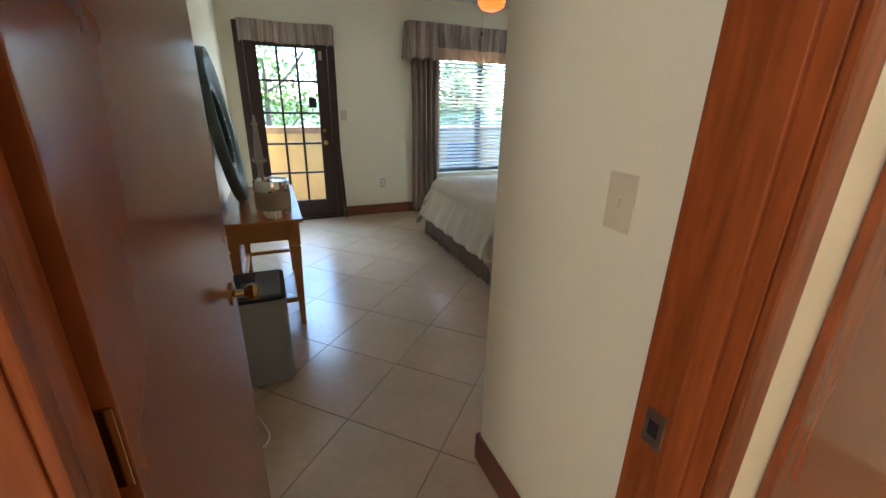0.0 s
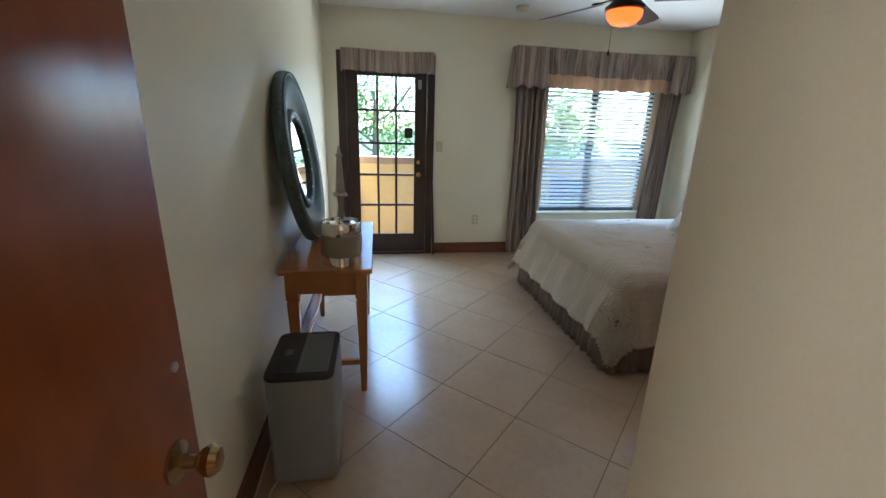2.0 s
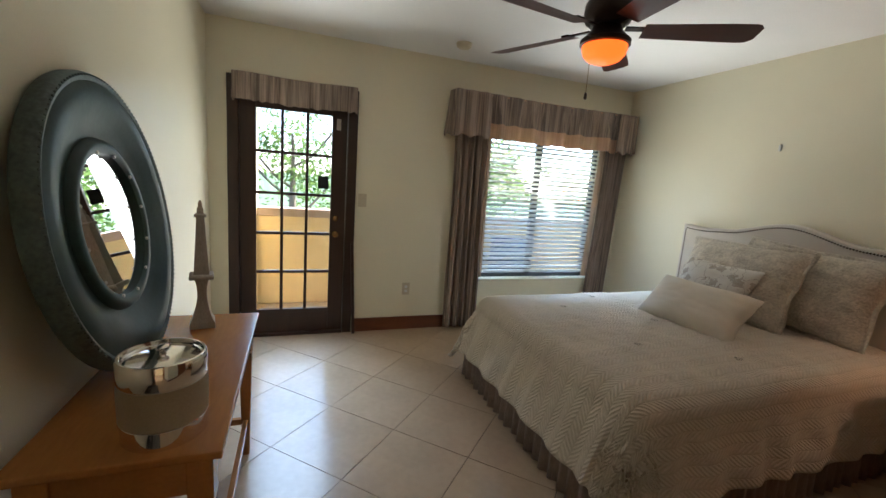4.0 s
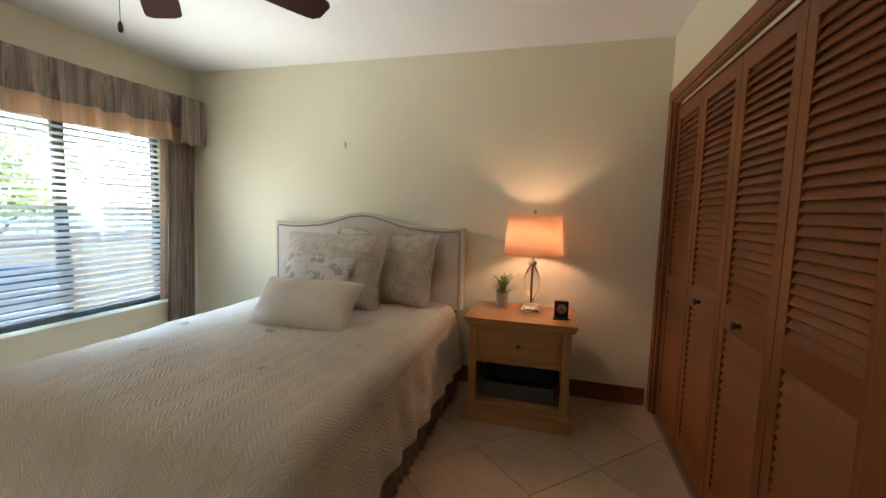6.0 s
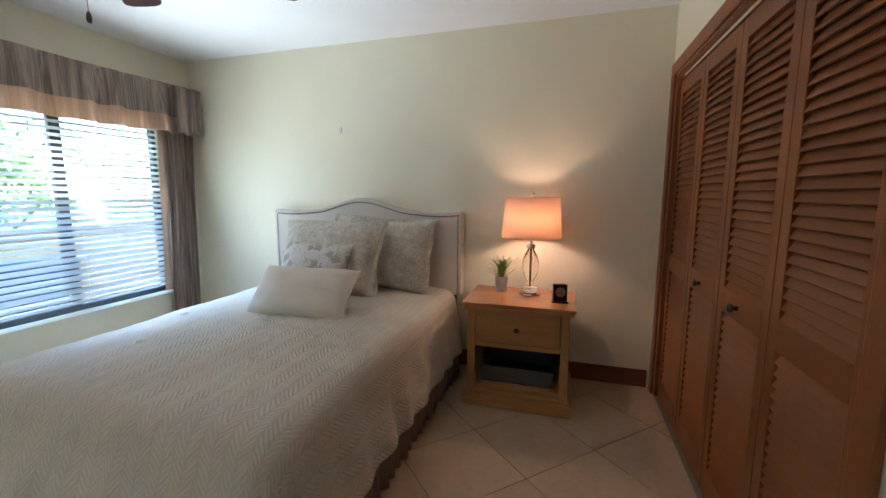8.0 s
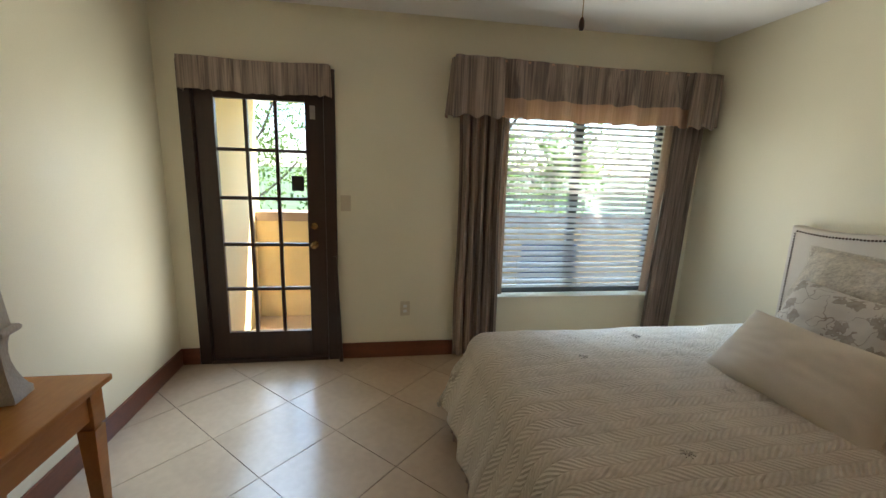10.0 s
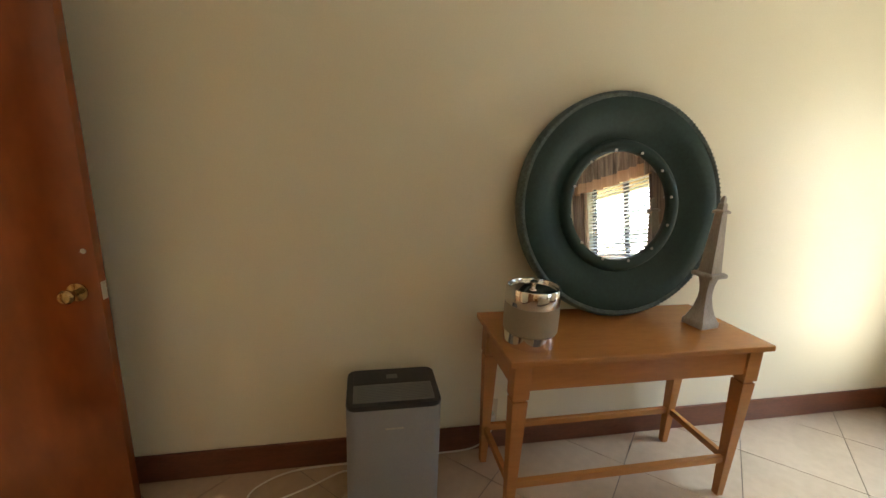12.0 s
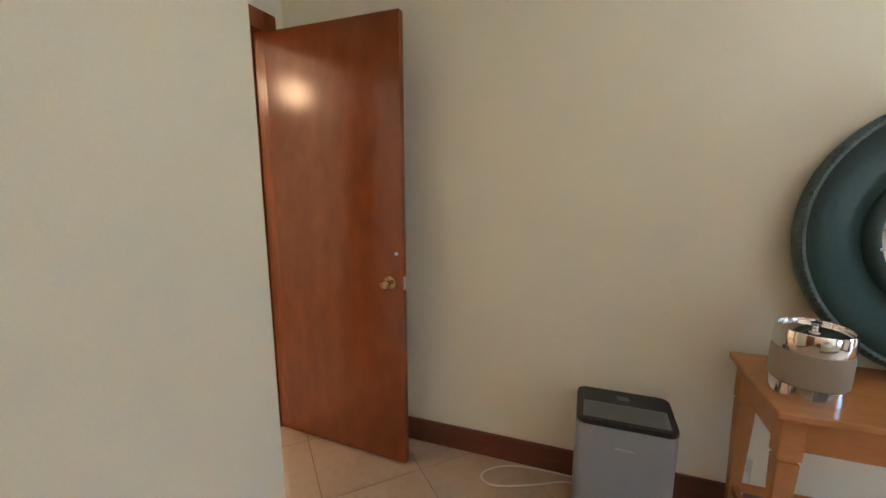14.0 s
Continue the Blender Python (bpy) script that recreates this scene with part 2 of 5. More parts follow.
def floral_material():
    """Off-white cotton with taupe blossoms and sprigs."""
    m = mat("floral_cotton", (0.64, 0.60, 0.53), 0.85, 0.08, 8.0, 240.0, 0.25)
    n, l = m.node_tree.nodes, m.node_tree.links
    b = n["Principled BSDF"]
    base = b.inputs["Base Color"].links[0].from_socket
    tc = n.new("ShaderNodeTexCoord")
    cells, ragged, sprig = n.new("ShaderNodeTexVoronoi"), n.new("ShaderNodeTexNoise"), n.new("ShaderNodeTexNoise")
    for t, sc in ((cells, 11.0), (ragged, 42.0), (sprig, 9.0)):
        t.inputs["Scale"].default_value = sc
        l.new(tc.outputs["Object"], t.inputs["Vector"])
    petal = chain(n, l, "MULTIPLY_ADD", ragged.outputs["Fac"], 0.9, cells.outputs["Distance"])
    blossom = chain(n, l, "LESS_THAN", petal, 0.80)
    stem = chain(n, l, "LESS_THAN", chain(n, l, "ABSOLUTE", chain(n, l, "SUBTRACT", sprig.outputs["Fac"], 0.5)), 0.007)
    tone = chain(n, l, "MULTIPLY_ADD", ragged.outputs["Fac"], 0.8, 0.35)
    inked = chain(n, l, "MULTIPLY", chain(n, l, "MAXIMUM", blossom, stem), tone)
    mix = n.new("ShaderNodeMix")
    mix.data_type = "RGBA"
    mix.inputs[7].default_value = (0.30, 0.25, 0.20, 1)
    l.new(inked, mix.inputs[0])
    l.new(base, mix.inputs[6])
    l.new(mix.outputs[2], b.inputs["Base Color"])
    return m


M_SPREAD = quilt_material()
M_FLORAL = floral_material()

# ---- mesh helpers ----


def link(name, bm, material, parent=None, label="", smooth=False):
    me = bpy.data.meshes.new(name)
    bm.normal_update()
    bm.to_mesh(me)
    bm.free()
    me.materials.append(material)
    if smooth:
        for p in me.polygons:
            p.use_smooth = True
        me.set_sharp_from_angle(angle=radians(38))
    ob = new(name, me)
    if parent:
        ob.parent = parent
    if label:
        tagged(ob, label)
    return ob


def part(name, bm, material, parent, label="", smooth=False):
    """One mesh under a thing or a part, in the thing's own coordinates."""
    return link(name, bm, material, parent, label, smooth)


def thing(name, place=(0, 0, 0), rz=0.0, label="", category="", group="", kind=""):
    e = new(name)
    e.empty_display_size = 0.1
    e.matrix_world = pose(*place, 0, 0, rz)
    return tagged(e, label, category, group, kind)


def boxes(*bs, bevel=0.0):
    """Boxes (x0, x1, y0, y1, z0, z1) in one mesh, edges rounded."""
    bm = bmesh.new()
    for x0, x1, y0, y1, z0, z1 in bs:
        v = [bm.verts.new(p) for p in ((x0, y0, z0), (x1, y0, z0), (x1, y1, z0), (x0, y1, z0), (x0, y0, z1), (x1, y0, z1), (x1, y1, z1), (x0, y1, z1))]
        for f in ((0, 3, 2, 1), (4, 5, 6, 7), (0, 1, 5, 4), (1, 2, 6, 5), (2, 3, 7, 6), (3, 0, 4, 7)):
            bm.faces.new([v[i] for i in f])
    if bevel:
        bmesh.ops.bevel(bm, geom=list(bm.edges), offset=bevel, segments=2, profile=0.6, affect="EDGES")
    return bm


def lathe(profile, seg=32, squash=1.0):
    """A turned shape from (radius, height) pairs."""
    bm = bmesh.new()
    rings = []
    for r, z in profile:
        if r < 1e-5:
            rings.append([bm.verts.new((0, 0, z))])
        else:
            rings.append([bm.verts.new((r * math.cos(2 * math.pi * k / seg), squash * r * math.sin(2 * math.pi * k / seg), z)) for k in range(seg)])
    for a, b in zip(rings, rings[1:]):
        for k in range(seg):
            j = (k + 1) % seg
            if len(a) == 1 and len(b) > 1:
                bm.faces.new((a[0], b[j], b[k]))
            elif len(b) == 1 and len(a) > 1:
                bm.faces.new((a[k], a[j], b[0]))
            elif len(a) > 1:
                bm.faces.new((a[k], a[j], b[j], b[k]))
    bmesh.ops.recalc_face_normals(bm, faces=bm.faces)
    return bm


def tapered(x, y, z0, z1, h0, h1, bevel=0.003):
    """A square post whose half width goes from h0 at z0 to h1 at z1."""
    bm = bmesh.new()
    lo = [bm.verts.new((x + a * h0, y + b * h0, z0)) for a, b in ((-1, -1), (1, -1), (1, 1), (-1, 1))]
    hi = [bm.verts.new((x + a * h1, y + b * h1, z1)) for a, b in ((-1, -1), (1, -1), (1, 1), (-1, 1))]
    bm.faces.new(lo[::-1])
    bm.faces.new(hi)
    for i in range(4):
        j = (i + 1) % 4
        bm.faces.new((lo[i], lo[j], hi[j], hi[i]))
    if bevel:
        bmesh.ops.bevel(bm, geom=list(bm.edges), offset=bevel, segments=2, profile=0.6, affect="EDGES")
    return bm


def tube(points, radius, seg=8):
    """A round cord along points."""
    bm = bmesh.new()
    rings = []
    pts = [Vector(p) for p in points]
    for i, p in enumerate(pts):
        d = (pts[min(i + 1, len(pts) - 1)] - pts[max(i - 1, 0)]).normalized()
        a = d.cross(Vector((0.13, 0.31, 0.94))).normalized()
        b = d.cross(a)
        rings.append([bm.verts.new(p + radius * (math.cos(2 * math.pi * k / seg) * a + math.sin(2 * math.pi * k / seg) * b)) for k in range(seg)])
    for q, r in zip(rings, rings[1:]):
        for k in range(seg):
            j = (k + 1) % seg
            bm.faces.new((q[k], q[j], r[j], r[k]))
    bm.faces.new(rings[0][::-1])
    bm.faces.new(rings[-1])
    bmesh.ops.recalc_face_normals(bm, faces=bm.faces)
    return bm


def spline(ctrl, n=8):
    """A smooth run of points through the control points."""
    c = [Vector(p) for p in ctrl]
    out = []
    for i in range(len(c) - 1):
        p0, p1, p2, p3 = c[max(i - 1, 0)], c[i], c[i + 1], c[min(i + 2, len(c) - 1)]
        for k in range(n):
            t = k / n
            out.append(0.5 * ((2 * p1) + (p2 - p0) * t + (2 * p0 - 5 * p1 + 4 * p2 - p3) * t * t + (3 * p1 - p0 - 3 * p2 + p3) * t ** 3))
    out.append(c[-1])
    return out


def sheet(nu, nv, place, uv=None, close=False):
    """A grid surface: place(i / nu, j / nv) gives each point."""
    bm = bmesh.new()
    layer = bm.loops.layers.uv.new("UVMap") if uv else None
    g = [[bm.verts.new(place(i / nu, j / nv)) for j in range(nv + 1)] for i in range(nu + 1)]
    for i in range(nu):
        for j in range(nv):
            f = bm.faces.new((g[i][j], g[i + 1][j], g[i + 1][j + 1], g[i][j + 1]))
            if uv:
                for loop, (a, b) in zip(f.loops, ((i, j), (i + 1, j), (i + 1, j + 1), (i, j + 1))):
                    loop[layer].uv = uv(a / nu, b / nv)
    return bm


def thick(ob, t, offset=0.0):
    s = ob.modifiers.new("thickness", "SOLIDIFY")
    s.thickness, s.offset = t, offset
    return ob

# ---- the room ----
X0, X1, Y0, Y1, H = -0.30, 3.70, 1.25, 5.17, 2.50
BX = 0.70                 # side of the wall block by the entrance
EY0, EY1 = 0.40, 0.52    # entrance wall
DX0, DX1, DH = -0.14, 0.60, 2.06
FX0, FX1, FH = -0.085, 0.747, 2.03    # glazed door opening
WX0, WX1, WZ0, WZ1 = 2.06, 3.42, 0.48, 1.99   # window opening
CX0, CX1, CH = 1.72, 3.60, 2.06       # closet opening
TH = 0.16


def wall(name, bs, label):
    return tagged(link(name, boxes(*bs), M_WALL), label, "wall", kind="structure")


W0 = Y1 + TH
wall("wall_north", [(X0 - TH, FX0 - 0.03, Y1, W0, -0.05, H), (FX0 - 0.03, FX1 + 0.03, Y1, W0, FH + 0.03, H), (FX1 + 0.03, WX0, Y1, W0, -0.05, H),
                    (WX0, WX1, Y1, W0, -0.05, WZ0), (WX0, WX1, Y1, W0, WZ1, H), (WX1, X1 + TH, Y1, W0, -0.05, H)], "pale yellow painted wall with glazed door and window")
wall("wall_east", [(X1, X1 + TH, 0.40, Y1, -0.05, H)], "pale yellow painted wall behind the bed")
wall("wall_west", [(X0 - TH, X0, EY1, Y1, -0.05, H)], "pale yellow painted wall behind the console table")
wall("wall_south", [(BX, CX0, Y0 - 0.10, Y0, -0.05, H), (CX0, CX1, Y0 - 0.10, Y0, CH, H), (CX1, X1, Y0 - 0.10, Y0, -0.05, H)], "pale yellow painted wall around the closet")
wall("wall_block", [(BX, BX + 0.10, EY1, Y0 - 0.10, -0.05, H)], "pale yellow painted wall beside the entrance")
wall("wall_closet_back", [(BX + 0.10, X1, EY1, EY1 + 0.06, -0.05, H)], "plain closet back wall")
wall("wall_entrance", [(-1.2, DX0 - 0.03, 0.46, EY1, -0.05, H), (DX0 - 0.03, DX1 + 0.03, EY0, EY1, DH + 0.03, H), (DX1 + 0.03, X1, EY0, EY1, -0.05, H)],
     "pale yellow painted wall with the entrance door")
# the hall outside the entrance
HX0, HX1, HY0 = -4.2, 2.2, -2.8
wall("wall_hall_corner", [(HX0, -1.67, HY0, -1.36, -0.05, H)], "pale painted hall corner")
wall("wall_hall_south", [(-1.67, HX1, HY0 - 0.1, HY0, -0.05, H)], "plain hall wall")
wall("wall_hall_east", [(HX1, HX1 + 0.1, HY0, EY0, -0.05, H)], "plain hall wall")
wall("wall_hall_west", [(HX0 - 0.1, HX0, -1.36, 0.6, -0.05, H)], "plain hall wall")
wall("wall_hall_north", [(HX0, -1.2, EY0, EY1, -0.05, H)], "plain hall wall")
tagged(link("ceiling", boxes((X0 - TH, X1 + TH, EY0, W0, H, H + 0.1)), M_CEIL), "white lightly textured ceiling", "ceiling", kind="structure")
tagged(link("ceiling_hall", boxes((HX0 - 0.1, HX1 + 0.1, HY0 - 0.1, EY0, H, H + 0.1)), M_CEIL), "white hall ceiling", "ceiling", kind="structure")
floor = tagged(link("floor", boxes((HX0 - 0.1, X1 + TH, HY0 - 0.1, W0 - 0.02, -0.06, -0.004)), M_GROUT), "beige ceramic tiles laid diagonally with dark joints", "floor", kind="structure")

# baseboards
BB = 0.125


def baseboard(x0, x1, y0, y1):
    bm = boxes((x0, x1, y0, y1, 0.0005, BB), bevel=0.004)
    return tagged(link("baseboard", bm, M_TRIM), "dark red-brown wooden baseboard along the wall", "baseboard", kind="structure")


t_ = 0.016
baseboard(X0 + 0.003, FX0 - 0.085, Y1 - t_, Y1 - 0.001)
baseboard(FX1 + 0.085, X1 - t_, Y1 - t_, Y1 - 0.001)
baseboard(X1 - t_, X1 - 0.001, Y0 + 0.03, Y1 - 0.001)
baseboard(X0 + 0.001, X0 + t_, EY1 + 0.001, Y1 - t_)
baseboard(BX - t_, CX0 - 0.085, Y0 + 0.001, Y0 + t_)
baseboard(BX - t_, BX - 0.001, EY1 + 0.03, Y0 + t_)
baseboard(-1.67, -1.655, HY0, -1.345)
baseboard(HX0, -1.67, -1.36, -1.345)


# ---- entrance door and its frame ----
frame_in = thing("door_frame", label="varnished reddish wooden door frame round the entrance", category="door frame", kind="structure")
part("jamb", boxes((DX1, DX1 + 0.03, EY0, EY1 + 0.02, 0, DH), bevel=0.002), M_JAMB, frame_in)
part("jamb", boxes((DX0 - 0.03, DX0, 0.45, EY1 + 0.02, 0, DH), bevel=0.002), M_JAMB, frame_in)
part("head", boxes((DX0 - 0.03, DX1 + 0.03, EY0, EY1 + 0.02, DH, DH + 0.03), bevel=0.002), M_JAMB, frame_in)
part("stop", boxes((DX1 - 0.012, DX1, 0.425, 0.465, 0, DH), bevel=0.003), M_JAMB, frame_in)
part("stop", boxes((DX0, DX0 + 0.012, 0.452, 0.472, 0, DH), bevel=0.003), M_JAMB, frame_in)
part("stop", boxes((DX0 + 0.012, DX1 - 0.012, 0.425, 0.465, DH - 0.012, DH), bevel=0.003), M_JAMB, frame_in)
part("casing", boxes((DX0 - 0.09, DX0 - 0.012, EY1 + 0.002, EY1 + 0.018, 0, DH + 0.09), bevel=0.005), M_JAMB, frame_in)
part("casing", boxes((DX1 + 0.012, BX - 0.002, EY1 + 0.002, EY1 + 0.018, 0, DH + 0.09), bevel=0.005), M_JAMB, frame_in)
part("casing", boxes((DX0 - 0.012, DX1 + 0.012, EY1 + 0.002, EY1 + 0.018, DH + 0.012, DH + 0.09), bevel=0.005), M_JAMB, frame_in)
plate = part("strike_plate", boxes((DX1 - 0.003, DX1 + 0.002, 0.478, 0.515, 0.83, 0.90), bevel=0.001), M_STEEL, frame_in, "worn nickel strike plate")
part("strike_hole", boxes((DX1 - 0.0045, DX1, 0.487, 0.506, 0.85, 0.88)), M_BLACK, plate)
part("casing", boxes((DX1 + 0.002, DX1 + 0.052, EY0 - 0.016, EY0 - 0.001, 0, DH + 0.05), bevel=0.004), M_JAMB, frame_in)
# the next doorway along the hall wall
hall_frame = thing("hall_door_frame", label="varnished reddish wooden frame of a neighbouring door", category="door frame", kind="structure")
part("casing", boxes((0.765, 0.845, EY0 - 0.018, EY0 - 0.001, 0, DH + 0.09), bevel=0.005), M_JAMB, hall_frame)
part("door_leaf", boxes((0.855, 1.6, EY0 - 0.006, EY0 - 0.001, 0.01, DH), bevel=0.001), M_DOOR, hall_frame)

DW = 0.715
door = thing("door_1", (-0.125, 0.55, 0.0), -3.2, "open flush door in glossy stained mahogany", "door", kind="structure")
part("door_leaf", boxes((-0.035, 0, 0, DW, 0.012, 2.05), bevel=0.002), M_DOOR, door)
knob_prof = [(0.0, 0.0), (0.030, 0.0), (0.030, 0.005), (0.011, 0.010), (0.009, 0.030), (0.016, 0.036), (0.022, 0.045), (0.023, 0.053), (0.017, 0.062), (0.0, 0.067)]
for side in (1, -1):
    k = part("knob", lathe(knob_prof, 24), M_BRASS, door, "polished brass knob", smooth=True)
    k.matrix_local = pose(0 if side > 0 else -0.035, DW - 0.065, 0.915, 0, 90 * side, 0)
part("latch_plate", boxes((-0.029, -0.006, DW - 0.001, DW + 0.0015, 0.885, 0.945)), M_STEEL, door)
bolt = part("deadbolt", lathe([(0.0, 0.0), (0.008, 0.0), (0.008, 0.003), (0.0, 0.004)], 16), M_STEEL, door, smooth=True)
bolt.matrix_local = pose(0, DW - 0.03, 1.05, 0, 90, 0)
for z in (0.25, 1.05, 1.85):
    h = part("hinge", boxes((-0.033, -0.004, -0.003, 0.001, z - 0.05, z + 0.05), bevel=0.0008), M_BRASS, door, "aged brass hinge")
    pin = part("hinge_pin", lathe([(0.0, z - 0.055), (0.006, z - 0.055), (0.006, z + 0.055), (0.0, z + 0.055)], 12), M_BRASS, h, smooth=True)
    pin.matrix_local = Matrix.Translation((-0.038, -0.008, 0))

# ---- glazed balcony door ----
fd = thing("door_2", (0, Y1, 0), 0, "closed dark wooden glazed door with fifteen panes", "door", kind="structure")
part("casing", boxes((FX0 - 0.08, FX0 - 0.004, -0.018, -0.001, 0, FH + 0.08), bevel=0.004), M_DARK, fd)
part("casing", boxes((FX1 + 0.004, FX1 + 0.08, -0.018, -0.001, 0, FH + 0.08), bevel=0.004), M_DARK, fd)
part("casing", boxes((FX0 - 0.004, FX1 + 0.004, -0.018, -0.001, FH + 0.004, FH + 0.08), bevel=0.004), M_DARK, fd)
part("jamb", boxes((FX0 - 0.028, FX0, 0.0, TH, 0, FH), bevel=0.002), M_DARK, fd)
part("jamb", boxes((FX1, FX1 + 0.028, 0.0, TH, 0, FH), bevel=0.002), M_DARK, fd)
part("head", boxes((FX0 - 0.028, FX1 + 0.028, 0.0, TH, FH, FH + 0.028), bevel=0.002), M_DARK, fd)
part("threshold", boxes((FX0, FX1, -0.02, TH, -0.003, 0.022), bevel=0.004), M_DARK, fd)
GX0, GX1, GZ0, GZ1 = 0.037, 0.62, 0.231, 1.89
part("stile", boxes((FX0 + 0.003, GX0, 0.012, 0.052, 0.026, FH - 0.004), bevel=0.003), M_DARK, fd)
part("stile", boxes((GX1, FX1 - 0.003, 0.012, 0.052, 0.026, FH - 0.004), bevel=0.003), M_DARK, fd)
part("rail", boxes((GX0, GX1, 0.013, 0.051, 0.026, GZ0), bevel=0.002), M_DARK, fd)
part("rail", boxes((GX0, GX1, 0.013, 0.051, GZ1, FH - 0.004), bevel=0.002), M_DARK, fd)
pw, ph = (GX1 - GX0) / 3, (GZ1 - GZ0) / 5
for i in (1, 2):
    part("mullion", boxes((GX0 + i * pw - 0.012, GX0 + i * pw + 0.012, 0.016, 0.048, GZ0, GZ1), bevel=0.004), M_DARK, fd)
for j in range(1, 5):
    for i in range(3):
        part("glazing_bar", boxes((GX0 + i * pw + (0.012 if i else 0), GX0 + (i + 1) * pw - (0.012 if i < 2 else 0), 0.017, 0.047, GZ0 + j * ph - 0.012, GZ0 + j * ph + 0.012), bevel=0.004), M_DARK, fd)
for i in range(3):
    for j in range(5):
        p = part("pane", boxes((GX0 + i * pw + 0.006, GX0 + (i + 1) * pw - 0.006, 0.030, 0.033, GZ0 + j * ph + 0.006, GZ0 + (j + 1) * ph - 0.006)), M_PANE, fd)
        p.visible_shadow = False
lever = part("handle", lathe([(0.0, 0.0), (0.026, 0.0), (0.026, 0.006), (0.011, 0.010), (0.010, 0.035), (0.022, 0.045), (0.024, 0.056), (0.0, 0.066)], 20), M_BRASS, fd, "brass knob", smooth=True)
lever.matrix_local = pose(0.665, 0.012, 0.90, 90, 0, 0)
dead = part("deadbolt", lathe([(0.0, 0.0), (0.026, 0.0), (0.024, 0.010), (0.010, 0.012), (0.010, 0.024), (0.0, 0.025)], 20), M_BRASS, fd, "brass deadbolt", smooth=True)
dead.matrix_local = pose(0.665, 0.012, 1.035, 90, 0, 0)
part("chime_sensor", boxes((0.655, 0.69, 0.001, 0.011, 1.78, 1.87), bevel=0.002), M_STEEL, fd, "small grey alarm contact")
tagged(link("sticker", boxes((0.515, 0.60, Y1 + 0.0255, Y1 + 0.0285, 1.285, 1.39)), M_BLACK), "small dark square sticker on the glass", "sticker")

bar = thing("wooden_bar", (0.845, 5.118, 0.0), 0, "slim dark wooden bar leaning on the wall beside the glazed door", "bar")
stick = part("bar_body", tapered(0, 0, 0.0, 0.82, 0.013, 0.012, 0.002), M_DARK, bar)
stick.matrix_local = pose(0, 0, 0.001, -1.2, -2.4, 0)

# ---- window ----
win = thing("window_1", (0, Y1, 0), 0, "sliding window in a dark aluminium frame", "window", kind="structure")
wy = 0.10
part("window_frame", boxes((WX0, WX0 + 0.035, wy, wy + 0.05, WZ0, WZ1), (WX1 - 0.035, WX1, wy, wy + 0.05, WZ0, WZ1),
                           (WX0 + 0.035, WX1 - 0.035, wy, wy + 0.05, WZ0, WZ0 + 0.04), (WX0 + 0.035, WX1 - 0.035, wy, wy + 0.05, WZ1 - 0.035, WZ1)), M_ALU, win)
WM = 2.70
part("meeting_rail", boxes((WM - 0.035, WM + 0.035, wy + 0.005, wy + 0.045, WZ0 + 0.04, WZ1 - 0.035), bevel=0.002), M_ALU, win)
for a, b in ((WX0 + 0.035, WM - 0.035), (WM + 0.035, WX1 - 0.035)):
    p = part("pane", boxes((a, b, wy + 0.022, wy + 0.026, WZ0 + 0.04, WZ1 - 0.035)), M_PANE, win)
    p.visible_shadow = False
part("window_sill", boxes((WX0 - 0.03, WX1 + 0.03, -0.022, wy, WZ0 - 0.022, WZ0 + 0.001), bevel=0.004), M_WALL, win)

blind = thing("window_blind", (0, Y1, 0), 0, "white horizontal slatted blind lowered over the window", "blind")
part("headrail", boxes((WX0 + 0.01, WX1 - 0.01, 0.02, 0.07, 1.945, 1.985), bevel=0.002), M_SLAT, blind)
part("bottom_rail", boxes((WX0 + 0.015, WX1 - 0.015, 0.022, 0.07, WZ0 + 0.066, WZ0 + 0.084), bevel=0.003), M_SLAT, blind)
sbm = sheet(1, 6, lambda u, v: ((u - 0.5) * (WX1 - WX0 - 0.03), (v - 0.5) * 0.048, 0.0035 * (1 - (2 * v - 1) ** 2)))
bmesh.ops.solidify(sbm, geom=list(sbm.faces), thickness=0.0022)
first = part("slat", sbm, M_SLAT, blind)
N_SLAT = 31
for i in range(N_SLAT):
    s = first if i == 0 else new("slat", first.data)
    s.parent = blind
    s.matrix_local = pose((WX0 + WX1) / 2, 0.045, WZ0 + 0.116 + i * 0.0455, 34 + 1.5 * math.sin(i * 2.3), 0, 0.06 * math.sin(i * 1.7))
for x in (WX0 + 0.16, WM + 0.05, WX1 - 0.16):
    part("ladder_cord", tube([(x, 0.019, WZ0 + 0.085), (x, 0.0185, 1.2), (x, 0.019, 1.945)], 0.0014, 6), M_WHITE, blind)

# ---- valances and drapes ----


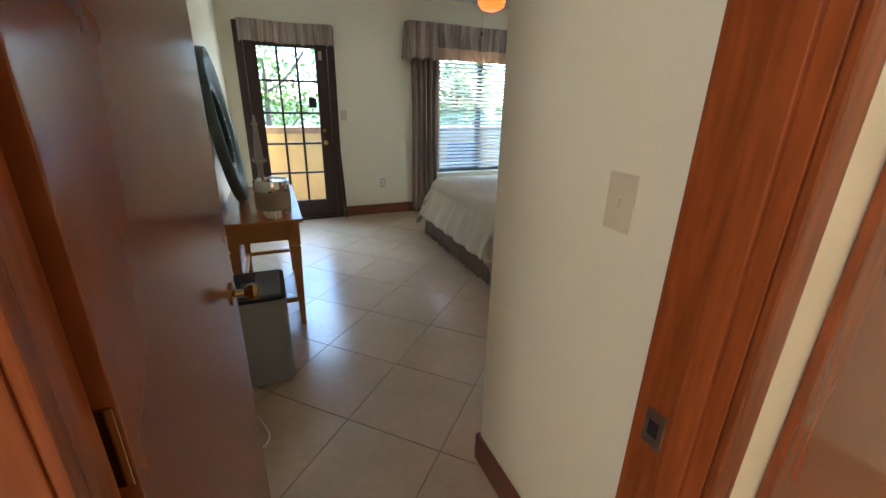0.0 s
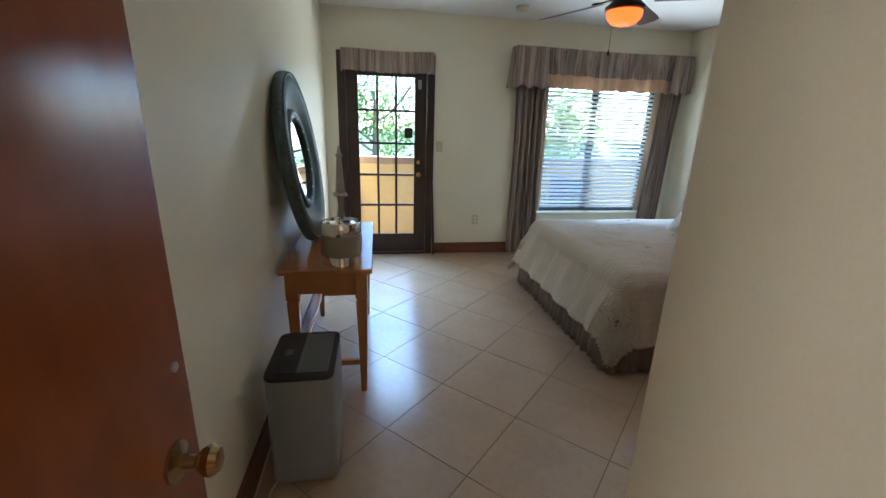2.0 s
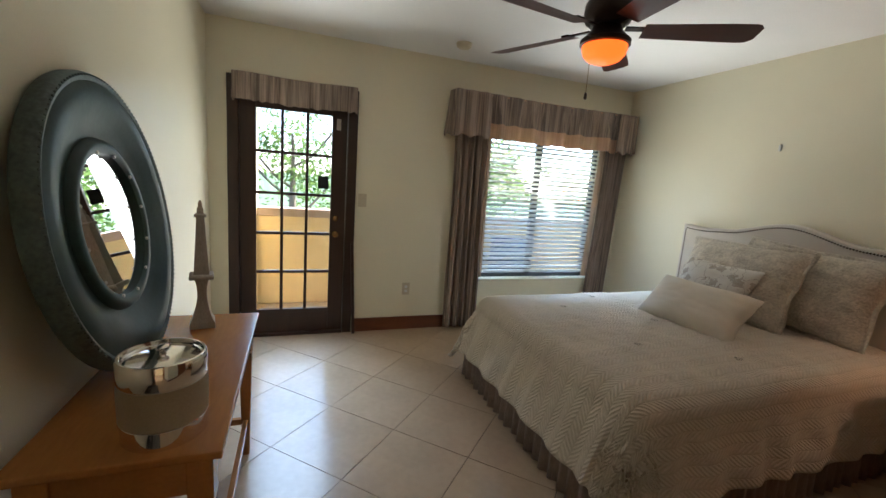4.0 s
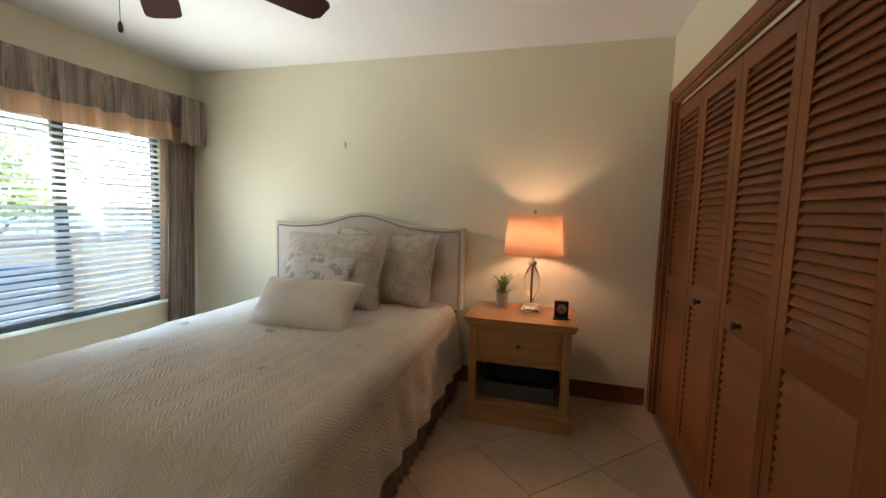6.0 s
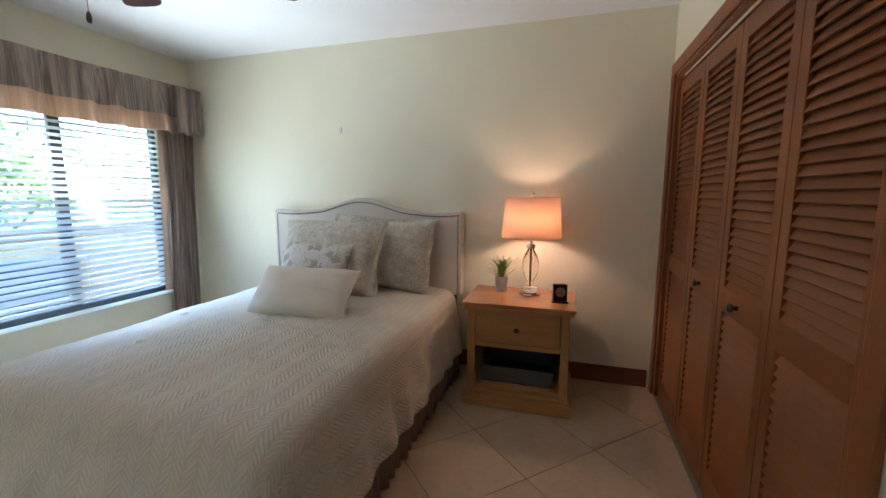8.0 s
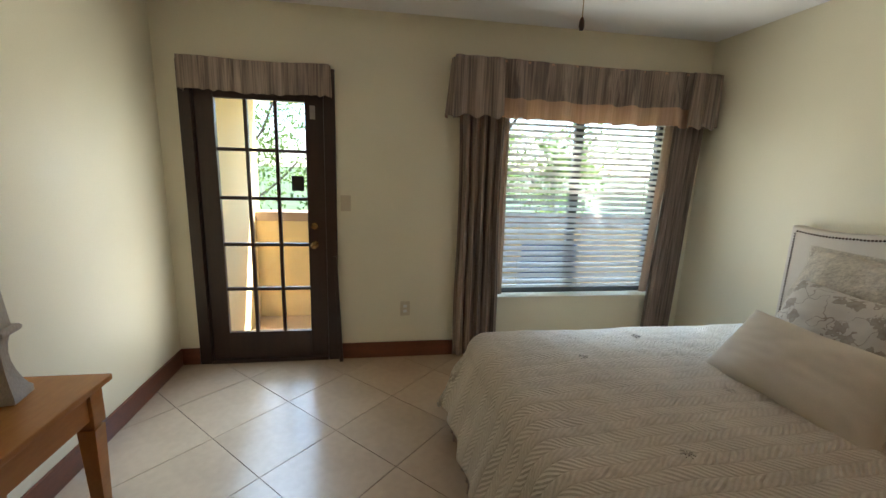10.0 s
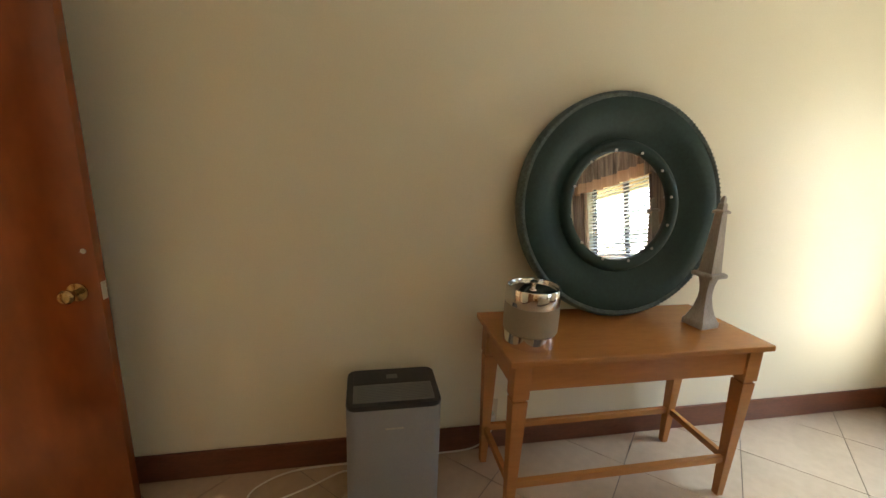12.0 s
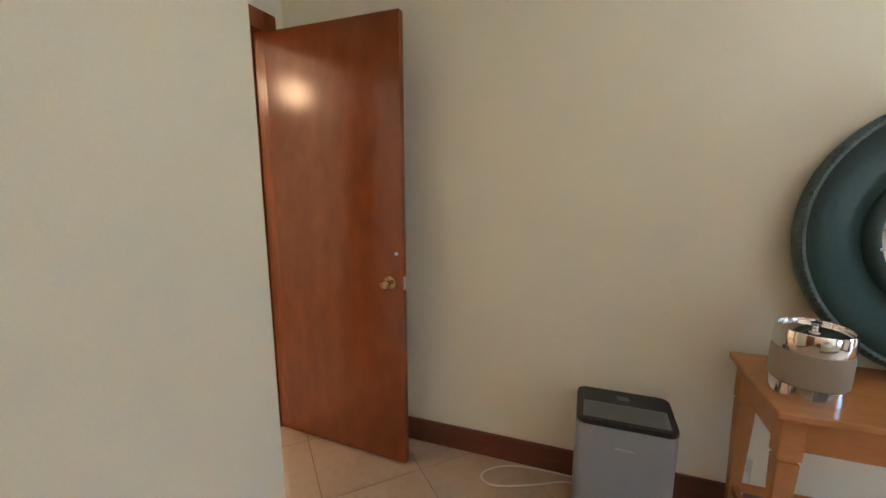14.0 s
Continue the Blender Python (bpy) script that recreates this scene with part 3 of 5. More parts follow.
def cloth_box(name, x0, x1, yfront, z0, z1, label, gather=0.0, dip=0.0, waves=26, material=None):
    """A box valance: top board, cloth face that turns round both ends to the wall."""
    root = thing(name, (0, 0, 0), 0, label, "valance")
    d = Y1 - 0.004 - yfront
    run = (x1 - x0) + 2 * d

    def at(u, v):
        s = u * run
        z = z1 - v * (z1 - z0)
        w = gather * math.sin(u * waves * 2 * math.pi) * (0.25 + 0.75 * v) + gather * 0.6 * math.sin(u * waves * 3.7 + 1.3) * v
        z -= v * dip * (0.5 + 0.5 * math.cos(u * waves * 2 * math.pi + 1.7 * math.sin(u * 23.0))) * (0.6 + 0.4 * math.sin(u * 31.0))
        z += 0.006 * math.sin(u * 9.0)
        if s < d:
            return (x0 - w, Y1 - 0.004 - s, z)
        if s > run - d:
            return (x1 + w, yfront + s - (run - d), z)
        return (x0 + s - d, yfront - w, z)
    # Backlight put into the material: the cloth turns translucent below the window head.
    hem_v = 1.0 if material else (z1 - 1.975) / (z1 - z0)
    part("cloth", sheet(420, 14, lambda u, v: at(u, v * hem_v)), M_DRAPE, root, smooth=True)
    if hem_v < 1.0:
        for a, b in ((0.0, 0.17), (0.87, 1.0)):
            part("end_hem", sheet(70, 8, lambda u, v: at(a + u * (b - a), hem_v + v * (1 - hem_v))), M_DRAPE, root, smooth=True)
        part("backlit_hem", sheet(300, 8, lambda u, v: at(0.17 + u * 0.70, hem_v + v * (1 - hem_v))), M_VALANCE, root, "lower edge made more translucent so daylight glows through", smooth=True)
    # Unseen panel added to keep daylight off the back of the upper cloth.
    part("lining", boxes((x0 + 0.03, x1 - 0.03, yfront + 0.062, yfront + 0.066, min(1.985, z1 - 0.05), z1 - 0.018)), M_SKIRT, root, "added stiff panel blocking daylight from the upper cloth")
    part("top_board", boxes((x0 + 0.006, x1 - 0.006, yfront + 0.008, Y1 - 0.003, z1 - 0.016, z1 - 0.002)), M_VALANCE, root)
    return root


cloth_box("door_valance", -0.115, 0.805, 5.05, 1.915, 2.11, "short taupe cloth valance over the glazed door", 0.008, 0.012, 14, M_DRAPE)
valance = cloth_box("window_valance", 1.635, 3.655, 5.03, 1.845, 2.225, "gathered taupe striped valance over the window", 0.032, 0.020, 13)


def tail(x0, x1, phase):
    """A gathered cloth tail at an end of the valance, a little proud of its face."""
    def at(u, v):
        fold = 0.017 * math.sin(u * 2.6 * 2 * math.pi + phase) * (0.45 + 0.55 * v)
        flare = (u - 0.5) * 0.03 * v
        return (x0 + u * (x1 - x0) + flare, 4.985 - fold, 2.222 - v * (0.385 + 0.016 * math.sin(u * 2.6 * 2 * math.pi + phase)))
    thick(part("tail", sheet(60, 12, at), M_DRAPE, valance, smooth=True), 0.004)


tail(1.63, 1.97, 0.4)
tail(3.40, 3.65, 1.9)


def drape(x0, x1, lean, label, lining):
    root = thing("drape", (0, 0, 0), 0, label, "curtain", "drapes beside the window")

    def at(u, v):
        z = 2.05 - v * 2.03
        a = 0.034 * math.sin(u * 5.2 * 2 * math.pi) + 0.010 * math.sin(u * 13.0 * 2 * math.pi + 0.7)
        a *= 0.75 + 0.25 * math.sin(3 * v + u)
        squeeze = 1 - 0.10 * math.sin(min(1.0, v * 1.3) * math.pi)
        x = (x0 + x1) / 2 + (u - 0.5) * (x1 - x0) * squeeze + lean * v
        return (x, 5.105 + a * 0.85, z)
    thick(part("cloth", sheet(130, 30, at), M_DRAPE, root, smooth=True), 0.003)
    xa, xb = lining
    edge = part("lining", sheet(10, 12, lambda u, v: (xa + u * (xb - xa) + lean * v * 0.8, 5.14 + 0.006 * math.sin(u * 9), 1.95 - v * 1.44)), M_LINING, root, "pale peach lining edge", smooth=True)
    thick(edge, 0.002)
    part("curtain_rail", boxes((x0, x1, 5.10, 5.112, 2.05, 2.07)), M_WHITE, root)
    return root


drape(1.685, 2.04, 0.02, "floor-length taupe striped drape gathered beside the window", (2.03, 2.075))
drape(3.40, 3.655, -0.07, "floor-length taupe striped drape gathered beside the window", (3.345, 3.42))

# ---- wall plates ----


def plate_on(name, w, h, m, label, holes):
    root = thing(name, label=label, category="wall plate")
    root.matrix_world = m
    part("cover", boxes((-w / 2, w / 2, 0, 0.006, -h / 2, h / 2), bevel=0.002), M_PLATE, root)
    for z, hw, hh, dep in holes:
        part("insert", boxes((-hw, hw, 0.005, 0.006 + dep, z - hh, z + hh), bevel=0.001), M_PLATE if dep > 0.003 else M_WHITE, root)
    return root


sock = ((0.02, 0.014, 0.012, 0.002), (-0.02, 0.014, 0.012, 0.002))
plate_on("wall_socket", 0.072, 0.115, pose(1.33, Y1, 0.396, 0, 0, 180), "ivory wall socket above the baseboard", sock)
plate_on("wall_socket", 0.072, 0.115, pose(X0, 2.685, 0.20, 0, 0, -90), "ivory wall socket beside the console table", sock)
plate_on("light_switch", 0.072, 0.115, pose(0.889, Y1, 1.206, 0, 0, 180), "ivory light switch beside the glazed door", ((0, 0.005, 0.011, 0.007),))
plate_on("light_switch", 0.072, 0.12, pose(BX, 0.745, 1.20, 0, 0, 90), "ivory light switch by the entrance", ((0, 0.005, 0.011, 0.007),))
hook = thing("wall_hook", (X1, 3.63, 1.845), 0, "tiny white picture hook on the wall", "hook")
part("hook_body", boxes((-0.012, 0.0, -0.008, 0.008, -0.022, 0.022), bevel=0.002), M_WHITE, hook)
smoke = thing("smoke_detector", (1.57, 4.74, H), 0, "small off-white smoke detector on the ceiling", "smoke detector")
part("housing", lathe([(0.0, -0.034), (0.045, -0.034), (0.056, -0.026), (0.062, -0.008), (0.062, 0.0), (0.0, 0.0)], 32), M_PLATE, smoke, smooth=True)

# ---- closet ----
cf = thing("closet_frame", (0, Y0, 0), 0, "brown wooden frame round the closet opening", "door frame", kind="structure")
part("casing", boxes((CX0 - 0.075, CX0, 0.001, 0.018, 0, CH + 0.075), bevel=0.004), M_CLOSET, cf)
part("casing", boxes((CX1, CX1 + 0.075, 0.001, 0.018, 0, CH + 0.075), bevel=0.004), M_CLOSET, cf)
part("casing", boxes((CX0, CX1, 0.001, 0.018, CH, CH + 0.075), bevel=0.004), M_CLOSET, cf)
part("jamb", boxes((CX0 - 0.001, CX0 + 0.018, -0.10, 0.0, 0, CH), bevel=0.002), M_CLOSET, cf)
part("jamb", boxes((CX1 - 0.018, CX1 + 0.001, -0.10, 0.0, 0, CH), bevel=0.002), M_CLOSET, cf)
part("head", boxes((CX0 + 0.018, CX1 - 0.018, -0.10, 0.0, CH - 0.018, CH + 0.001), bevel=0.002), M_CLOSET, cf)
part("track", boxes((CX0 + 0.02, CX1 - 0.02, -0.055, -0.012, CH - 0.045, CH - 0.019), bevel=0.002), M_CHROME, cf, "bright metal sliding track")
PW = (CX1 - CX0 - 0.05) / 4
ST, DT = 0.058, 0.028


def louvre_slats(z0, z1, parent, slat_mesh):
    n = int((z1 - z0) / 0.035)
    step = (z1 - z0) / n
    for i in range(n):
        s = new("slat", slat_mesh)
        s.parent = parent
        s.matrix_local = pose(PW / 2, 0, z0 + (i + 0.5) * step, -62, 0, 0)


slat_bm = boxes((-(PW / 2 - ST), PW / 2 - ST, -0.0235, 0.0235, -0.0034, 0.0034), bevel=0.002)
slat_mesh = bpy.data.meshes.new("slat")
slat_bm.to_mesh(slat_mesh)
slat_bm.free()
slat_mesh.materials.append(M_CLOSET)
for i in range(4):
    leaf = thing("closet_door", (CX0 + 0.025 + i * PW, Y0 - 0.035, 0), 0, "brown wooden bifold closet door with louvred panels", "closet door", "bifold closet doors")
    part("stile", boxes((0.002, ST, -DT / 2, DT / 2, 0.015, CH - 0.048), bevel=0.0025), M_CLOSET, leaf)
    part("stile", boxes((PW - ST, PW - 0.002, -DT / 2, DT / 2, 0.015, CH - 0.048), bevel=0.0025), M_CLOSET, leaf)
    part("rail", boxes((ST, PW - ST, -DT / 2, DT / 2, CH - 0.128, CH - 0.048), bevel=0.002), M_CLOSET, leaf)
    part("rail", boxes((ST, PW - ST, -DT / 2, DT / 2, 0.865, 0.965), bevel=0.002), M_CLOSET, leaf)
    part("rail", boxes((ST, PW - ST, -DT / 2, DT / 2, 0.015, 0.145), bevel=0.002), M_CLOSET, leaf)
    louvre_slats(0.965, CH - 0.128, leaf, slat_mesh)
    louvre_slats(0.145, 0.865, leaf, slat_mesh)
    if i in (1, 2):
        kn = part("knob", lathe([(0.0, 0.0), (0.010, 0.0), (0.008, 0.014), (0.016, 0.020), (0.018, 0.027), (0.011, 0.033), (0.0, 0.034)], 20), M_DARK, leaf, "small dark wooden knob", smooth=True)
        kn.matrix_local = pose(PW * 0.55, DT / 2, 0.915, -90, 0, 0)

# ---- bed ----
bed = thing("bed", (0, 0, 0), 0, "queen bed frame with upholstered cream headboard and nailhead trim", "bed")
HB0, HB1, HBX = 2.595, 4.23, 3.60


def hb_top(y):
    u = (y - HB0) / (HB1 - HB0)
    if u < 0.22 or u > 0.78:
        e = u / 0.22 if u < 0.5 else (1 - u) / 0.22
        return 1.210 - 0.012 * math.sin(e * math.pi)
    c = (u - 0.22) / 0.56
    return 1.210 + 0.045 * (1 - math.cos(2 * math.pi * c))


def board(x0, x1, inset, z0):
    bm = bmesh.new()
    n = 60
    ys = [HB0 + inset + (HB1 - HB0 - 2 * inset) * k / n for k in range(n + 1)]
    front = [bm.verts.new((x0, y, hb_top(y) - inset)) for y in ys] + [bm.verts.new((x0, ys[-1], z0)), bm.verts.new((x0, ys[0], z0))]
    back = [bm.verts.new((x1, v.co.y, v.co.z)) for v in front]
    bm.faces.new(front)
    bm.faces.new(back[::-1])
    for k in range(len(front)):
        j = (k + 1) % len(front)
        bm.faces.new((front[j], front[k], back[k], back[j]))
    bmesh.ops.recalc_face_normals(bm, faces=bm.faces)
    return bm


hb = part("headboard", board(HBX, 3.685, 0.0, 0.58), M_BOARD, bed, "cream linen headboard with a curved top")
bv = hb.modifiers.new("soft_edge", "BEVEL")
bv.width, bv.segments, bv.limit_method = 0.012, 3, "ANGLE"
part("back_panel", board(3.686, 3.696, 0.01, 0.58), M_BOARD, bed)
nails = bmesh.new()


def nail(y, z):
    bmesh.ops.create_icosphere(nails, subdivisions=1, radius=0.0065, matrix=Matrix.Translation((HBX - 0.001, y, z)))


y = HB0 + 0.028
while y <= HB1 - 0.027:
    nail(y, hb_top(y) - 0.028)
    y += 0.0165
z = 0.60
while z < 1.17:
    nail(HB0 + 0.028, z)
    nail(HB1 - 0.028, z)
    z += 0.0165
tagged(part("nailhead_trim", nails, M_NAIL, bed, "row of dark brass nailheads"), kind="stuff")
for yy in (HB0 + 0.05, HB1 - 0.11):
    part("headboard_leg", boxes((3.61, 3.67, yy, yy + 0.06, 0.0, 0.58), bevel=0.003), M_BLACK, bed)
part("side_rail", boxes((1.66, 3.61, 2.70, 2.73, 0.15, 0.20), bevel=0.003), M_BLACK, bed)
part("side_rail", boxes((1.66, 3.61, 4.11, 4.14, 0.15, 0.20), bevel=0.003), M_BLACK, bed)
for xx in (1.75, 2.6, 3.45):
    for yy in (2.76, 4.06):
        part("leg", boxes((xx, xx + 0.035, yy, yy + 0.035, 0.0, 0.15), bevel=0.003), M_BLACK, bed)
part("box_spring", boxes((1.63, 3.595, 2.68, 4.16, 0.20, 0.36), bevel=0.02), M_LINEN, bed)
mattress = thing("mattress", (0, 0, 0), 0, "cream mattress hidden under the coverlet", "mattress")
part("mattress_body", boxes((1.63, 3.595, 2.68, 4.16, 0.362, 0.595), bevel=0.05), M_LINEN, mattress)

skirt = thing("bed_skirt", (0, 0, 0), 0, "pleated taupe bed skirt hanging to the floor", "bed skirt")
SX, SY0, SY1 = 1.56, 2.615, 4.195


def skirt_at(u, v):
    la, lb = 3.55 - SX, SY1 - SY0
    s = u * (2 * la + lb)
    w = 0.012 * math.sin(s * 2 * math.pi / 0.075) * (0.3 + v) + 0.006 * math.sin(s * 31.0)
    z = 0.36 - v * 0.352
    if s < la:
        return (3.55 - s, SY0 - w - 0.01 * v, z)
    if s < la + lb:
        return (SX - w - 0.012 * v, SY0 + s - la, z)
    return (SX + s - la - lb, SY1 + w + 0.01 * v, z)


thick(part("cloth", sheet(620, 5, skirt_at), M_SKIRT, skirt, smooth=True), 0.003)

spread = thing("coverlet", (0, 0, 0), 0, "cream quilted coverlet with woven zigzag relief, hanging over the bed", "coverlet")
RX, RY0, RY1, RTOP = 1.70, 2.735, 4.105, 0.625
OV = 0.49


def spread_at(u, v):
    x = RX - OV + u * (3.585 - RX + OV)
    y = RY0 - OV + v * (RY1 - RY0 + 2 * OV)
    ex = max(0.0, RX - x)
    ey = max(0.0, RY0 - y, y - RY1)
    sy = -1 if y < RY0 else 1
    d = (ex ** 2.2 + ey ** 2.2) ** (1 / 2.2)
    cx, cy = max(x, RX), min(max(y, RY0), RY1)
    n1 = noise.noise((x * 2.1, y * 2.1, 0.3))
    n2 = noise.noise((x * 7.0, y * 7.0, 1.7))
    n3 = noise.noise((x * 3.3 + 9.0, y * 6.0, 4.1))
    if d < 1e-6:
        crown = 0.018 * min(1.0, (x - RX) / 0.3) * min(1.0, (y - RY0) / 0.3, (RY1 - y) / 0.3)
        return (x, y, RTOP + crown + 0.010 * n1 + 0.009 * n2 + 0.0055 * noise.noise((x * 19.0, y * 19.0, 7.7)))
    h = math.hypot(ex, ey)
    dx, dy = -ex / h, sy * ey / h
    r = 0.11
    if d < r * math.pi / 2:
        a = d / r
        out, drop = r * math.sin(a), r * (1 - math.cos(a))
    else:
        rest = d - r * math.pi / 2
        lean = 0.36 - 0.15 * (sy < 0) * ey / h
        out, drop = r + rest * lean, r + rest * (0.92 + 0.4 * (0.36 - lean))
    both = min(ex, ey) / max(h, 1e-6)
    ang = (x if ey > ex else y) + (x + y) * both * 2
    k = min(1.0, max(0.0, (d - 0.10) / 0.25))
    out += k * (0.012 * math.sin(ang * 26.0 + 3 * n3) + 0.010 * n3 + 0.008 * n2) + 0.03 * both * k
    return (cx + dx * out, cy + dy * out, max(0.10, RTOP - drop + 0.010 * n1 * (1 - k) + 0.006 * n3 * k + 0.005 * n2))


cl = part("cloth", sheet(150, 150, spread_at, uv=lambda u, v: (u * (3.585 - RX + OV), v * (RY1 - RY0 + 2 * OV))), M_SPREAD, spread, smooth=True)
thick(cl, 0.012, -1.0)
tufts = bmesh.new()
for tx, ty in ((2.05, 3.1), (2.05, 3.75), (2.5, 3.42), (2.45, 2.85), (2.45, 3.95)):
    for k in range(7):
        a = k * 0.9 + tx
        p0 = Vector((tx, ty, RTOP + 0.020))
        p1 = p0 + Vector((0.022 * math.cos(a), 0.022 * math.sin(a), 0.006))
        t = tube([p0, (p0 + p1) / 2 + Vector((0, 0, 0.006)), p1], 0.0025, 5)
        me_t = bpy.data.meshes.new("t")
        t.to_mesh(me_t)
        t.free()
        tufts.from_mesh(me_t)
        bpy.data.meshes.remove(me_t)
tagged(part("tufts", tufts, M_SHAM, spread, "small knotted thread tufts"), kind="stuff")


def cushion(name, w, h, t, m, material, label, flange=0.0, group="", sag=0.0, crinkle=0.003):
    root = thing(name, label=label, category="pillow", group=group)
    root.matrix_world = m
    seed = random.random() * 50

    def at(side):
        def f(u, v):
            a, b = 2 * u - 1, 2 * v - 1
            core = max(0.0, 1 - abs(a) ** 2.6) ** 0.55 * max(0.0, 1 - abs(b) ** 2.6) ** 0.55
            pinch = 1 - 0.07 * (1 - abs(b)) * abs(a) ** 2
            pinch2 = 1 - 0.09 * (1 - abs(a)) * abs(b) ** 2
            n = noise.noise((a * 1.6 + seed, b * 1.6, side)) * 0.012 + noise.noise((a * 5 + seed, b * 5, side)) * crinkle
            return (a * w / 2 * pinch, b * h / 2 * pinch2, side * (core * t / 2 + 0.002) + n * (core + 0.3) - sag * a * a)
        return f
    bm = sheet(34, 34, at(1))
    me2 = bpy.data.meshes.new("t")
    other = sheet(34, 34, at(-1))
    bmesh.ops.reverse_faces(other, faces=other.faces)
    other.to_mesh(me2)
    other.free()
    bm.from_mesh(me2)
    bpy.data.meshes.remove(me2)
    bmesh.ops.remove_doubles(bm, verts=bm.verts, dist=0.0045)
    part("cushion_body", bm, material, root, smooth=True)
    if flange:
        def edge(u, v):
            ang = u * 4
            i, q = int(ang) % 4, ang - int(ang)
            c = [(-1, -1), (1, -1), (1, 1), (-1, 1)]
            p, r = c[i], c[(i + 1) % 4]
            a, b = p[0] + (r[0] - p[0]) * q, p[1] + (r[1] - p[1]) * q
            g = 0.93 + v * flange
            wob = (0.012 * math.sin(u * 60 + seed) + 0.010 * math.sin(u * 37 + 2 * seed)) * v
            return (a * w / 2 * g * (1 - 0.06 * (1 - abs(b)) * abs(a)), b * h / 2 * g * (1 - 0.06 * (1 - abs(a)) * abs(b)), wob - sag * a * a)
        thick(part("flange", sheet(96, 3, edge), material, root, smooth=True), 0.004)
    return root


# seen from the foot of the bed: cushion x runs along +y of the room, its face towards -x
def against(x, y, z, lean, turn=0.0, roll=0.0):
    base = Matrix(((0, 0, -1, 0), (-1, 0, 0, 0), (0, 1, 0, 0), (0, 0, 0, 1)))
    return pose(x, y, z, 0, lean, turn) @ base @ pose(0, 0, 0, 0, 0, roll)


cushion("pillow_sham", 0.78, 0.54, 0.22, against(3.445, 3.18, 0.895, 14, 3, -3), M_SHAM, "wide taupe damask sham leaning on the headboard", 0.12, "shams on the bed", crinkle=0.010)
cushion("pillow_sham", 0.86, 0.55, 0.24, against(3.265, 3.52, 0.885, 22, -7, 2), M_SHAM, "wide taupe damask sham propped in front of another", 0.12, "shams on the bed", 0.02, 0.010)
cushion("floral_pillow", 0.56, 0.38, 0.15, against(3.09, 3.52, 0.83, 28, -4), M_FLORAL, "off-white pillow with taupe flowers propped on shams", 0.0)
cushion("lumbar_pillow", 0.66, 0.36, 0.20, against(2.75, 3.365, 0.745, 42, 1), M_LINEN, "plain cream oblong lumbar pillow lying at the front", 0.05)

# ---- nightstand ----
NX0, NX1, NY0, NY1, NZ = 3.12, 3.60, 1.80, 2.445, 0.674
ns = thing("nightstand", (0, 0, 0), 0, "light oak nightstand with one drawer and open shelf", "nightstand")
part("top", boxes((NX0 - 0.02, NX1, NY0 - 0.02, NY1 + 0.02, NZ - 0.022, NZ), bevel=0.004), M_OAKTOP, ns, "reddish polished oak top")
part("cornice", boxes((NX0 - 0.008, NX1, NY0 - 0.010, NY1 + 0.010, NZ - 0.048, NZ - 0.023), bevel=0.008), M_OAK, ns)
part("side_panel", boxes((NX0 + 0.03, NX1 - 0.01, NY0 + 0.022, NY0 + 0.036, 0.11, NZ - 0.049), bevel=0.002), M_OAK, ns)
part("side_panel", boxes((NX0 + 0.03, NX1 - 0.01, NY1 - 0.036, NY1 - 0.022, 0.11, NZ - 0.049), bevel=0.002), M_OAK, ns)
part("back_panel", boxes((NX1 - 0.025, NX1 - 0.012, NY0 + 0.037, NY1 - 0.037, 0.11, NZ - 0.049)), M_DARK, ns)
for yy in (NY0 + 0.012, NY1 - 0.062):
    for xx in (NX0 + 0.012, NX1 - 0.062):
        part("post", boxes((xx, xx + 0.05, yy, yy + 0.05, 0.10, NZ - 0.049), bevel=0.004), M_OAK, ns)
part("rail", boxes((NX0 + 0.022, NX0 + 0.042, NY0 + 0.063, NY1 - 0.063, 0.385, 0.415), bevel=0.002), M_OAK, ns)
part("shelf", boxes((NX0 + 0.043, NX1 - 0.03, NY0 + 0.037, NY1 - 0.037, 0.395, 0.410)), M_OAK, ns)
part("bottom_shelf", boxes((NX0 + 0.018, NX1 - 0.03, NY0 + 0.037, NY1 - 0.037, 0.11, 0.132), bevel=0.002), M_OAK, ns)
part("plinth", boxes((NX0 - 0.015, NX1, NY0 - 0.015, NY1 + 0.015, 0.0, 0.075), bevel=0.006), M_OAK, ns)
part("plinth_cap", boxes((NX0 - 0.002, NX1, NY0 - 0.002, NY1 + 0.002, 0.0755, 0.105), bevel=0.010), M_OAK, ns)
dr = part("drawer", boxes((NX0 + 0.016, NX0 + 0.036, NY0 + 0.066, NY1 - 0.066, 0.42, NZ - 0.052), bevel=0.003), M_OAK, ns)
part("drawer_moulding", boxes((NX0 + 0.012, NX0 + 0.0165, NY0 + 0.09, NY1 - 0.09, 0.445, NZ - 0.075), bevel=0.002), M_OAK, dr)
kn = part("knob", lathe([(0.0, 0.0), (0.009, 0.0), (0.007, 0.012), (0.014, 0.018), (0.015, 0.024), (0.009, 0.029), (0.0, 0.030)], 20), M_DARK, dr, "small dark knob", smooth=True)
kn.matrix_local = pose(NX0 + 0.013, (NY0 + NY1) / 2, 0.515, 0, -90, 0)
bx = thing("storage_tray", (0, 0, 0), 0, "dark glassy tray on the lower shelf of the nightstand", "tray")
part("tray_base", boxes((NX0 + 0.08, NX1 - 0.06, NY0 + 0.10, NY1 - 0.10, 0.133, 0.138)), M_BLACK, bx)
